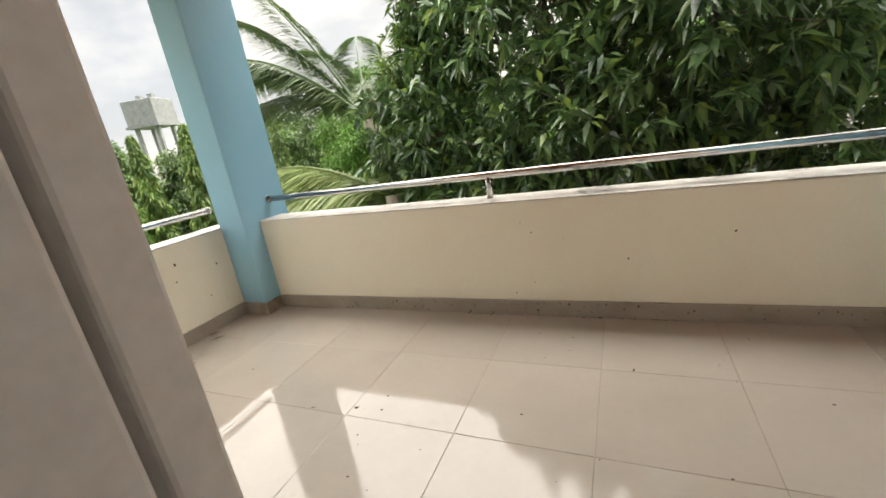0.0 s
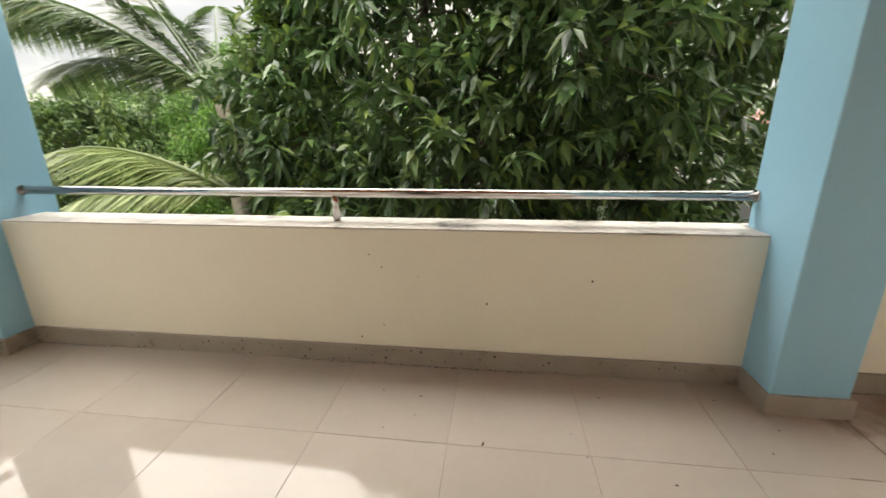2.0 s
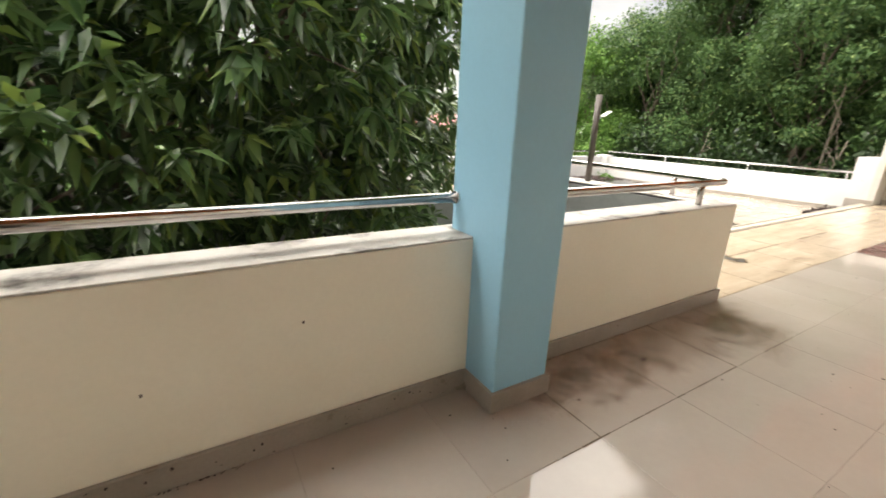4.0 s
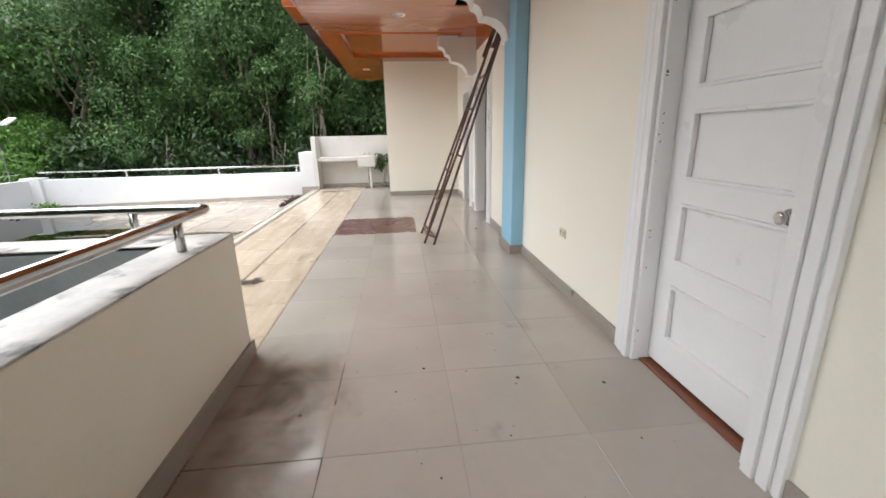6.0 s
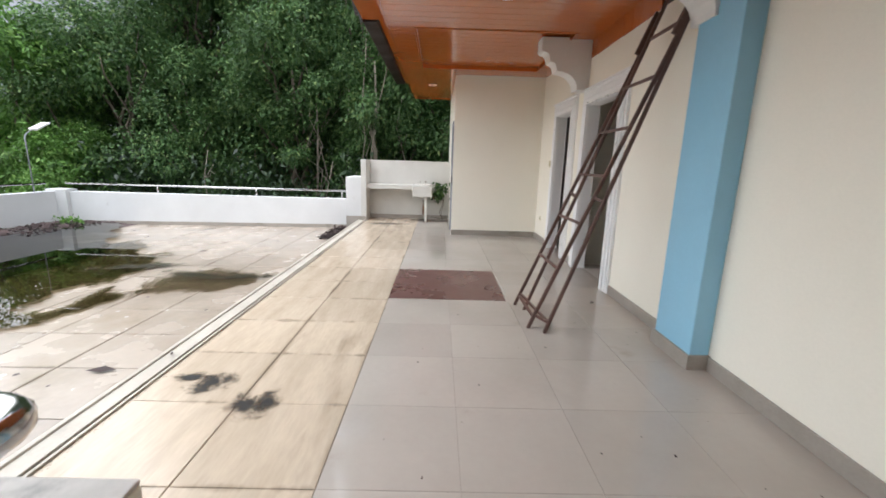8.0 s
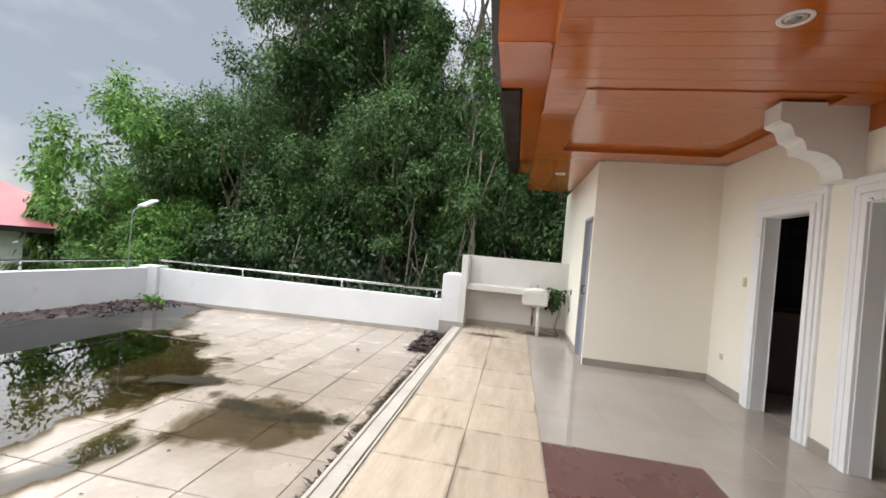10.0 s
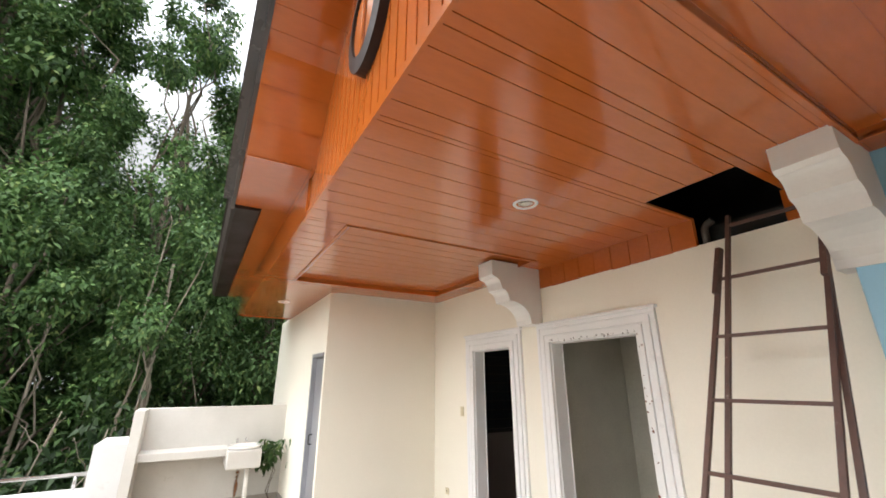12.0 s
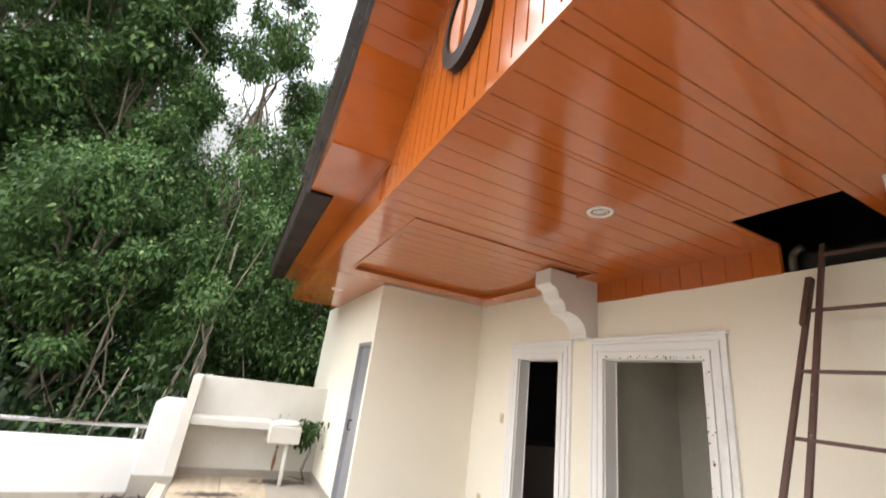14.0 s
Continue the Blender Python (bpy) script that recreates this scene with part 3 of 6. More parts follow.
# ---- corbels ----
def corbel(x0, x1, y_in, label):
    out = 2.87
    prof = [(y_in, CEIL + 0.02), (out, CEIL + 0.02), (out, 2.80)]

    def arc(cy, cz, r, a0, a1, n=6):
        return [(cy + r * math.cos(radians(a0 + (a1 - a0) * i / n)), cz + r * math.sin(radians(a0 + (a1 - a0) * i / n))) for i in range(n + 1)]
    prof += [(out - 0.03, 2.775)] + arc(out - 0.03, 2.70, 0.075, 100, 170)
    prof += [(out - 0.12, 2.665)] + arc(out - 0.125, 2.585, 0.075, 100, 170)
    prof += [(out - 0.215, 2.55), (out - 0.28, 2.545), (out - 0.36, 2.52), (out - 0.42, 2.48), (out - 0.46, 2.43), (out - 0.48, 2.38), (out - 0.485, 2.33), (y_in, 2.33)]
    bm = bmesh.new()
    prism(bm, prof, "x", x0, x1)
    ob = tagged(part("corbel", bm, "white"), label=label, category="corbel", group="corbels under the soffit")
    return ob


corbel(7.18, 7.45, WALL, "white plaster scroll corbel beside the blue pilaster")
corbel(9.875, 10.11, WALL, "white plaster scroll corbel between the doorways")

# ---- soffit: boards, trays, hatch ----
HATCH = (7.62, 8.20, WALL, 2.818)
TRAYS = [(9.65, 11.66, 2.53, 4.44), (1.65, 7.16, 2.58, 4.42)]
bm = bmesh.new()
X0, X1, PITCH = -2.64, 15.0, 0.17


def board(x0, x1, y0, y1, z):
    """One tongue-and-groove board with a shallow groove on one side."""
    box(bm, x0 + 0.005, x1, y0, y1, z, z + 0.012)
    box(bm, x0, x0 + 0.005, y0, y1, z + 0.007, z + 0.012)


marks = sorted({round(X0 + PITCH * k, 4) for k in range(int((X1 - X0) / PITCH) + 1)} | {X1} | {v for t in TRAYS for v in t[:2]} | {HATCH[0], HATCH[1]})
for x, xe in zip(marks, marks[1:]):
    m = (x + xe) / 2
    y_in = WALL - 0.02 if m < 12.2 else 3.80
    tray = [t for t in TRAYS if t[0] < m < t[1]]
    if HATCH[0] < m < HATCH[1]:
        runs = [(HATCH[3], EDGE, CEIL)]
    elif tray:
        runs = [(y_in, tray[0][2], CEIL), (tray[0][2], tray[0][3], CEIL + 0.045), (tray[0][3], EDGE, CEIL)]
    else:
        runs = [(y_in, EDGE, CEIL)]
    for y0, y1, z in runs:
        board(x, xe, y0, y1, z)
for a, b, c, dd in TRAYS:                      # sides and moulding of the trays
    t = 0.03
    for r in [(a - t, b + t, c - t, c, CEIL - 0.012, CEIL + 0.05), (a - t, b + t, dd, dd + t, CEIL - 0.012, CEIL + 0.05),
              (a - t, a, c, dd, CEIL - 0.012, CEIL + 0.05), (b, b + t, c, dd, CEIL - 0.012, CEIL + 0.05)]:
        box(bm, *r, bevel=0.004)
box(bm, X0, X1, EDGE, EDGE + 0.02, CEIL - 0.015, CEIL + 0.03)          # edge bead
setting("ceiling", bm, "ceiling", "glossy orange-brown soffit boards with shallow trays", "ceiling")

# band of upright boards between wall head and soffit
bm = bmesh.new()
rng = random.Random(88)
x = HATCH[1] - 0.187 * 57
while x < 9.8:
    if not HATCH[0] - 0.02 < x < HATCH[1] - 0.04:
        low, proud = 2.721 - rng.uniform(0.0, 0.012), rng.uniform(0.003, 0.007)
        box(bm, x + 0.006, x + 0.187, WALL - 0.018, WALL + proud, low, CEIL - 0.001)
        box(bm, x, x + 0.006, WALL - 0.018, WALL - 0.008, 2.722, CEIL - 0.001)
    x += 0.187
setting("band", bm, "ceiling", "orange boards between wall and soffit", "trim")

# attic above the hatch, closed; black colour stands in for its shade
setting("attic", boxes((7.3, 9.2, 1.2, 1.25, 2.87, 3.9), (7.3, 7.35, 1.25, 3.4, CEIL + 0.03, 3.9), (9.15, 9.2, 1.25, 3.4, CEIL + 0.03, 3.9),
        # the last box is an added black strip over the room ceiling's edge
        (7.3, 9.2, 3.4, 3.45, CEIL + 0.03, 3.9), (7.3, 9.2, 1.2, 3.45, 3.9, 3.95), (7.4, 8.3, 2.112, 2.13, 2.722, 2.868)), "black", "closed attic above the hatch, coloured black for its shade", "attic")
bm = bmesh.new()
tube(bm, bent([(8.155, 2.18, 2.722), (8.155, 2.18, 2.87), (8.09, 2.17, 2.9)], 0.05), 0.028)
tagged(part("cable_duct", bm, "steel_dull"), "grey pipe end in the open hatch", "pipe")


def downlight(x, y):
    ob = thing("downlight", (x, y, CEIL), "round recessed downlight with a white rim, unlit", "ceiling light", "downlights in the soffit")
    bm = bmesh.new()
    n = 28
    prof = [(0.062, 0.004), (0.066, -0.006), (0.082, -0.008), (0.088, -0.001)]
    rings = [[bm.verts.new((x + r * math.cos(2 * math.pi * k / n), y + r * math.sin(2 * math.pi * k / n), CEIL + z)) for k in range(n)] for r, z in prof]
    for a, b in zip(rings, rings[1:]):
        for k in range(n):
            bm.faces.new((a[k], b[k], b[(k + 1) % n], a[(k + 1) % n])).smooth = True
    part("rim", bm, "white", ob)
    bm = bmesh.new()
    prof = [(0.062, 0.003), (0.05, -0.0005), (0.03, -0.003), (0.0, -0.004)]
    rings = [[bm.verts.new((x + r * math.cos(2 * math.pi * k / n), y + r * math.sin(2 * math.pi * k / n), CEIL + z)) for k in range(n)] for r, z in prof[:3]]
    for a, b in zip(rings, rings[1:]):
        for k in range(n):
            bm.faces.new((a[k], b[k], b[(k + 1) % n], a[(k + 1) % n])).smooth = True
    bm.faces.new(rings[-1])
    part("reflector", bm, "steel", ob, "dull silver reflector")


downlight(8.62, 3.52)
downlight(13.21, 4.31)

# ---- eaves, gable and roof ----
GX, GH = 8.36, 0.96                     # gable centre and half width
G_Y = EDGE + 0.005


def roofline(x):
    """Underside of the raking eave at x."""
    a = abs(x - GX)
    return 4.60 - 0.9 * a if a < GH else 4.60 - 0.9 * GH - 0.43 * (a - GH)


gable = setting("gable", boxes((GX - GH, GX + 1.26, G_Y - 0.05, G_Y - 0.031, CEIL + 0.03, 3.55)), "ceiling", "orange upright gable boards with a glossy finish", "gable")
xg = GX - GH
while xg < GX + 1.26 - 0.001:
    xe = min(xg + 0.1, GX + 1.26)
    za, zb = roofline(xg), roofline(xe)
    lo = CEIL + 0.03
    bm = bmesh.new()
    prism(bm, [(xg + 0.012, lo), (xe, lo), (xe, zb), (xg + 0.012, za)], "y", G_Y - 0.03, G_Y)
    prism(bm, [(xg, lo), (xg + 0.012, lo), (xg + 0.012, za), (xg, za)], "y", G_Y - 0.03, G_Y - 0.008)
    part("board", bm, "ceiling", gable)
    xg = xe

# fascia above the soffit edge on both sides of the gable
setting("fascia_board", boxes((GX + 1.26, X1, EDGE, EDGE + 0.018, CEIL + 0.03, 3.66), (X0, GX - GH, EDGE, EDGE + 0.018, CEIL + 0.03, 3.2),
        (X1 - 0.02, X1, 3.88, EDGE, CEIL - 0.01, 3.6), (GX + 2.1, X1, EDGE + 0.018, 5.02, 3.27, 3.285)), "ceiling", "orange boards above the soffit edge", "trim")

# raking soffit with its cross boards, and the dark verge
OUT = 5.24
bm = bmesh.new()
RET = {-1: (GX - 1.0, GX - 2.08, 3.17), 1: (GX + 1.15, GX + 2.10, 3.26)}     # flat return: from, to, height
for side, (xa, xb, zr) in RET.items():
    lo, hi = min(xa, xb), max(xa, xb)
    box(bm, lo, hi, G_Y + 0.004, OUT - 0.004, zr, zr + 0.012)
    box(bm, lo, hi, G_Y + 0.004, G_Y + 0.03, zr - 0.014, zr)                    # bead along the gable
    prism(bm, [(xa, zr + 0.012), (xb, zr + 0.012), (xb, max(roofline(xb), zr + 0.02)), (xa, roofline(xa))], "y", OUT - 0.02, OUT - 0.005)
eave = setting("eave_soffit", bm, "ceiling", "orange boarded underside of the raking eave", "eave")
for side in (-1, 1):
    xa, _, zr = RET[side]
    knee = xa - side * 0.36
    for k in range(3):                                                        # steeper boards down to the flat return
        xs_, zs_ = [[p + (q - p) * f for f in (k / 3, (k + 0.94) / 3, (k + 1) / 3)] for p, q in ((knee, xa), (roofline(knee) - 0.004, zr))]
        bm = bmesh.new()
        prism(bm, [(xs_[0], zs_[0]), (xs_[1], zs_[1]), (xs_[1] + side * 0.02, zs_[1] + 0.01), (xs_[0] + side * 0.02, zs_[0] + 0.01)], "y", G_Y, OUT)
        prism(bm, [(xs_[1] + side * 0.006, zs_[1] + 0.004), (xs_[2] + side * 0.006, zs_[2] + 0.004), (xs_[2] + side * 0.02, zs_[2] + 0.01), (xs_[1] + side * 0.02, zs_[1] + 0.01)], "y", G_Y, OUT)
        part("board", bm, "ceiling", eave)
    s0 = 0.0
    while s0 < 2.05:
        s1 = s0 + 0.115
        xa, xb = GX + side * s0, GX + side * s1
        za, zb = roofline(xa), roofline(xb)
        xm, zm = xa + (xb - xa) * 0.062, za + (zb - za) * 0.062
        bm = bmesh.new()
        prism(bm, [(xm, zm), (xb, zb), (xb, zb + 0.02), (xm, zm + 0.02)], "y", G_Y, OUT)
        prism(bm, [(xa, za + 0.006), (xm, zm + 0.006), (xm, zm + 0.02), (xa, za + 0.02)], "y", G_Y, OUT)
        part("board", bm, "ceiling", eave)
        s0 = s1

bm = bmesh.new()
for side in (-1, 1):
    seq = [GX + side * a for a in (0.0, GH, 2.12)]
    for xa, xb in zip(seq, seq[1:]):
        za, zb = roofline(xa), roofline(xb)
        prism(bm, [(xa, za - 0.015), (xb, zb - 0.015), (xb, zb + 0.15), (xa, za + 0.15)], "y", OUT, OUT + 0.03)
        prism(bm, [(xa, za + 0.07), (xb, zb + 0.07), (xb, zb + 0.15), (xa, za + 0.15)], "y", OUT + 0.03, OUT + 0.1)
setting("verge", bm, "fascia", "dark grey metal verge along the gable roof", "trim")

bm = bmesh.new()
for side in (-1, 1):
    seq = [GX + side * a for a in (0.0, GH, 2.12)]
    for xa, xb in zip(seq, seq[1:]):
        za, zb = roofline(xa) + 0.15, roofline(xb) + 0.15
        prism(bm, [(xa, za), (xb, zb), (xb, zb + 0.03), (xa, za + 0.03)], "y", 1.5, OUT + 0.105)
prism(bm, [(5.15, 3.22), (-3.4, 6.2), (-3.4, 6.26), (5.15, 3.28)], "x", -3.0, GX - 2.06)
prism(bm, [(5.18, 3.50), (-3.4, 6.4), (-3.4, 6.46), (5.18, 3.56)], "x", GX + 2.06, X1 + 0.1)
prism(bm, [(4.85, 4.6), (-3.4, 6.2), (-3.4, 6.26), (4.85, 4.66)], "x", GX - 2.05, GX + 2.05)
setting("roof", bm, "gutter", "dark brown metal roof", "roof")

# oval louvred vent in the gable
vent = thing("gable_vent", (GX, G_Y, 3.65), "dark brown oval gable vent with orange slats", "vent")
RX, RZ = 0.26, 0.345
bm = bmesh.new()
n = 40
for k in range(n):
    a0, a1 = 2 * math.pi * k / n, 2 * math.pi * (k + 1) / n
    quads = []
    for a in (a0, a1):
        ro, ri = (RX, RZ), (RX * 0.7, RZ * 0.74)
        quads.append([(GX + r[0] * math.cos(a), yy, 3.65 + r[1] * math.sin(a)) for r, yy in ((ro, G_Y), (ro, G_Y + 0.05), (ri, G_Y + 0.06), (ri, G_Y))])
    for i in range(4):
        j = (i + 1) % 4
        bm.faces.new([bm.verts.new(p) for p in (quads[0][i], quads[0][j], quads[1][j], quads[1][i])])
bmesh.ops.remove_doubles(bm, verts=bm.verts[:], dist=0.0005)
bmesh.ops.recalc_face_normals(bm, faces=bm.faces[:])
part("frame", bm, "gutter", vent)
# black disc on the boards: the shade between the slats is painted
bm = bmesh.new()
bm.faces.new([bm.verts.new((GX + RX * 0.71 * math.cos(2 * math.pi * k / n), G_Y + 0.0035, 3.65 + RZ * 0.75 * math.sin(2 * math.pi * k / n))) for k in range(n)])
part("backing", bm, "black", vent, "black disc standing in for the shade behind the slats")
for k in range(-8, 9):
    z = 3.65 + k * 0.03
    half = RX * 0.69 * math.sqrt(max(0, 1 - ((z - 3.65) / (RZ * 0.74)) ** 2))
    if half > 0.03:
        bm = bmesh.new()
        prism(bm, [(G_Y + 0.034, z - 0.009), (G_Y + 0.04, z - 0.009), (G_Y + 0.046, z + 0.007), (G_Y + 0.04, z + 0.007)], "x", GX - half, GX + half)
        part("slat", bm, "ceiling", vent, "orange slat")
bm = boxes((GX - 0.012, GX + 0.012, G_Y + 0.048, G_Y + 0.056, 3.65 - RZ * 0.73, 3.65 + RZ * 0.73))
part("mullion", bm, "ceiling", vent, "orange upright bar")

# gutter along the lower eave
bm = bmesh.new()
prof = [(y + 0.11, z + 0.22) for y, z in [(4.90, 3.26), (4.90, 3.06), (4.93, 3.02), (5.12, 3.01), (5.15, 3.05), (5.18, 3.24), (5.20, 3.26), (5.18, 3.275), (5.16, 3.25), (5.13, 3.06), (4.92, 3.07), (4.92, 3.26)]]
prism(bm, prof, "x", 10.47, 14.95)
g = setting("gutter", bm, "gutter", "dark brown metal gutter along the eave", "gutter")
for k in range(7):
    bm = boxes((10.7 + k * 0.66, 10.73 + k * 0.66, 5.0, 5.19, 3.516, 3.522))
    part("bracket", bm, "gutter", g)

# ---- handrails ----
def rail_thing(label, at, runs, posts, r=0.026):
    ob = thing("handrail", at, label, "railing", "stainless handrails")
    for pts in runs:
        bm = bmesh.new()
        tube(bm, pts, r, 14)
        part("pipe", bm, "steel", ob)
    for p, h in posts:
        bm = bmesh.new()
        tube(bm, [p, (p[0], p[1], p[2] + h)], r * 0.85, 12)
        part("post", bm, "steel", ob)
    return ob


def flange(ob, p, axis, r=0.031):
    bm = bmesh.new()
    q = [(p[0] + axis[0] * t, p[1] + axis[1] * t, p[2]) for t in (0, 0.012)]
    tube(bm, q, r, 14)
    part("flange", bm, "steel", ob)


RZ1 = 0.978
ob = rail_thing("polished stainless handrail on the balcony parapet", (0.2, 4.75, TOP), [[(-1.868, 4.765, RZ1), (2.424, 4.765, RZ1)]], [((0.21, 4.765, TOP + 0.003), 0.16)])
flange(ob, (-1.87, 4.765, RZ1), (1, 0))
flange(ob, (2.426, 4.765, RZ1), (-1, 0))
ob = rail_thing("polished stainless handrail on the end parapet", (WEST - 0.11, 3.3, TOP), [[(WEST - 0.08, WALL, RZ1), (WEST - 0.08, 4.428, RZ1)]], [((WEST - 0.08, 3.2, TOP + 0.008), 0.16)])
flange(ob, (WEST - 0.08, 4.43, RZ1), (0, -1))
ob = rail_thing("stainless handrail round the stair well, dulled by rain", (4.5, 4.74, TOP),
                [bent([(2.772, 4.69, RZ1), (4.87, 4.69, RZ1), (4.87, 6.4, RZ1 + 0.01), (4.87, 6.42, 0.545), (4.87, 8.0, 0.545), (4.87, 9.5, 0.545)], 0.07)],
                [((4.52, 4.69, TOP + 0.008), 0.16), ((4.87, 5.1, TOP + 0.008), 0.16), ((4.87, 7.3, 0.285), 0.25), ((4.87, 8.9, 0.285), 0.25)])
flange(ob, (2.77, 4.69, RZ1), (1, 0))

# ---- kerb, terrace walls, sink corner ----
setting("kerb", boxes((4.95, 13.85, CURB[0], CURB[0] + 0.018, -0.3, 0.012), (4.95, 13.85, CURB[0] + 0.026, CURB[0] + 0.04, -0.3, 0.02), (4.95, 13.85, CURB[0] + 0.04, CURB[1] - 0.03, LOW - 0.1, 0.010), (4.95, 13.85, CURB[1] - 0.03, CURB[1], LOW - 0.1, 0.022), bevel=0.004), "kerb", "cream drain kerb between the floor and the terrace", "kerb")
setting("wall_far", boxes((FAR_X, FAR_X + 0.2, 6.28, SIDE_Y + 0.2, -3.6, 0.48), bevel=0.006), "terrace_white", "white painted terrace parapet", "parapet")
setting("wall_side", boxes((3.98, FAR_X, SIDE_Y, SIDE_Y + 0.2, -3.6, 0.48), bevel=0.006), "terrace_white", "white painted terrace side parapet", "parapet")
setting("corner_pier", boxes((FAR_X - 0.1, FAR_X + 0.22, SIDE_Y - 0.24, SIDE_Y + 0.22, LOW - 0.2, 0.53), bevel=0.008), "terrace_white", "white pier at the terrace corner", "pier")
drained(setting("terrace_skirting", boxes((FAR_X - 0.015, FAR_X, 6.0, SIDE_Y - 0.3, LOW, LOW + 0.08), (3.98, FAR_X - 0.25, SIDE_Y - 0.015, SIDE_Y, LOW, LOW + 0.08)), "skirting", "grey tile skirting round the terrace", "baseboard"))
setting("wall_sink", boxes((14.42, 14.57, 3.87, 5.93, -0.3, 1.40), (13.85, 14.42, 5.81, 5.93, -0.3, 1.40), bevel=0.005), "sink_wall", "off-white wall round the wash corner", "wall")
setting("step_pier", boxes((13.86, 14.8, 5.931, 6.28, LOW, 1.0), bevel=0.005), "terrace_white", "white stepped pier beside the wash corner", "pier")
setting("step_pier_skirting", boxes((13.83, 13.85, 5.81, 5.93, -0.02, 0.1), (13.84, 13.86, 5.931, 6.28, LOW, 0.1), (13.9, 14.7, 6.28, 6.295, LOW, 0.1)), "skirting", "grey tile skirting on the pier", "baseboard")

def far_rail(label, p0, p1, spots):
    ob = thing("terrace_rail", p0, label, "railing", "stainless handrails")
    p0, p1 = Vector(p0), Vector(p1)
    bm = bmesh.new()
    tube(bm, [p0, p1], 0.025, 10)
    part("pipe", bm, "steel", ob)
    for f in spots:
        q = p0.lerp(p1, f)
        bm = bmesh.new()
        tube(bm, [(q.x, q.y, 0.48), q], 0.02, 8)
        part("post", bm, "steel", ob)


far_rail("stainless rail on the far terrace parapet", (FAR_X + 0.1, 6.28, 0.655), (FAR_X + 0.1, SIDE_Y - 0.1, 0.655), (0.02, 0.326, 0.677))
far_rail("stainless rail on the terrace side parapet", (4.0, SIDE_Y + 0.1, 0.655), (FAR_X - 0.2, SIDE_Y + 0.1, 0.655), (0.06, 0.295, 0.535, 0.773))

tagged(part("shelf", boxes((13.95, 14.42, 4.72, 5.81, 0.74, 0.84), bevel=0.006), "sink_wall"), "off-white concrete shelf in the wash corner", "shelf")
sink = thing("wash_basin", (14.13, 4.5, 0.6), "white ceramic wash basin with rust streaks", "sink")
bm = boxes((13.73, 14.43, 4.28, 4.735, 0.585, 0.83), bevel=0.02)
part("apron", bm, "sink_wall", sink, "off-white concrete basin block")
bm = bmesh.new()
n = 28
prof = [(0.0, -0.04, 0), (0.7, -0.03, 0), (0.9, 0.0, 0), (1.0, 0.03, 0), (1.08, 0.03, 0), (1.08, 0.0, 0)]
rings = [[bm.verts.new((14.03 + 0.25 * r * math.cos(2 * math.pi * k / n), 4.5 + 0.21 * r * math.sin(2 * math.pi * k / n), 0.84 + z)) for k in range(n)] for r, z, _ in prof[1:]]
for a, b in zip(rings, rings[1:]):
    for k in range(n):
        bm.faces.new((a[k], a[(k + 1) % n], b[(k + 1) % n], b[k])).smooth = True
bm.faces.new(rings[0])
part("bowl", bm, "ceramic", sink)
for yy in (4.45, 4.58):
    bm = bmesh.new()
    tube(bm, bent([(14.33, yy, 0.84), (14.33, yy, 0.93), (14.23, yy, 0.93), (14.23, yy, 0.89)], 0.025), 0.012, 8)
    part("tap", bm, "steel", sink, "dull metal tap")
bm = bmesh.new()
tube(bm, [(13.88, 4.44, 0.6), (13.86, 4.42, 0.0)], 0.03, 10)
part("drain_pipe", bm, "ceramic", sink, "white drain pipe")

LX, LY = 13.41, SIDE_Y + 0.06
lamp = thing("terrace_lamp", (LX, LY, 0.48), "thin grey lamp post with a small solar head", "lamp")
bm = bmesh.new()
tube(bm, bent([(LX, LY, 0.479), (LX, LY, 1.69), (LX + 0.15, LY - 0.08, 1.855)], 0.08), 0.012, 8)
part("pole", bm, "aluminium", lamp)
bm = bmesh.new()
prism(bm, [(LX + 0.1, 1.80), (LX + 0.43, 1.975), (LX + 0.42, 2.0), (LX + 0.08, 1.837)], "y", LY - 0.2, LY - 0.02)
part("head", bm, "white", lamp, "flat white lamp head")


# ---- doors ----
def casing(name, a, b, material="white_door", label="", k=1.0):
    """Stepped casing round an opening, its lining and threshold."""
    z1 = HEAD
    bm = bmesh.new()
    lo = WALL - 0.001
    for w0, w1, y1 in ((0.0, 0.06, WALL + 0.045), (0.06, 0.075, WALL + 0.028), (0.075, 0.13, WALL + 0.038), (0.13, 0.145, WALL + 0.022), (0.145, 0.18, WALL + 0.03)):
        w0, w1 = w0 * k, w1 * k
        box(bm, a - w1, a - w0, lo, y1, 0, z1 + w0, bevel=0.003)
        box(bm, b + w0, b + w1, lo, y1, 0, z1 + w0, bevel=0.003)
        box(bm, a - w1, b + w1, lo, y1, z1 + w0, z1 + w1, bevel=0.003)
    box(bm, a - 0.2, b + 0.2, WALL, WALL + 0.05, z1 + 0.18, z1 + 0.205, bevel=0.006)
    ob = setting(name, bm, material, label, "door")
    t = 0.03 if name == "door_1" else 0.012
    bm = boxes((a + 0.001, a + t, WALL_IN - 0.01, WALL + 0.02, 0, z1 - 0.001), (b - t, b - 0.001, WALL_IN - 0.01, WALL + 0.02, 0, z1 - 0.001), (a + t, b - t, WALL_IN - 0.01, WALL + 0.019, z1 - t, z1 - 0.001),
               (a + t, a + t + 0.012, WALL_IN - 0.01, WALL - 0.12, 0, z1 - t), (b - t - 0.012, b - t, WALL_IN - 0.01, WALL - 0.12, 0, z1 - t), bevel=0.003)
    part("lining", bm, material, ob)
    return ob


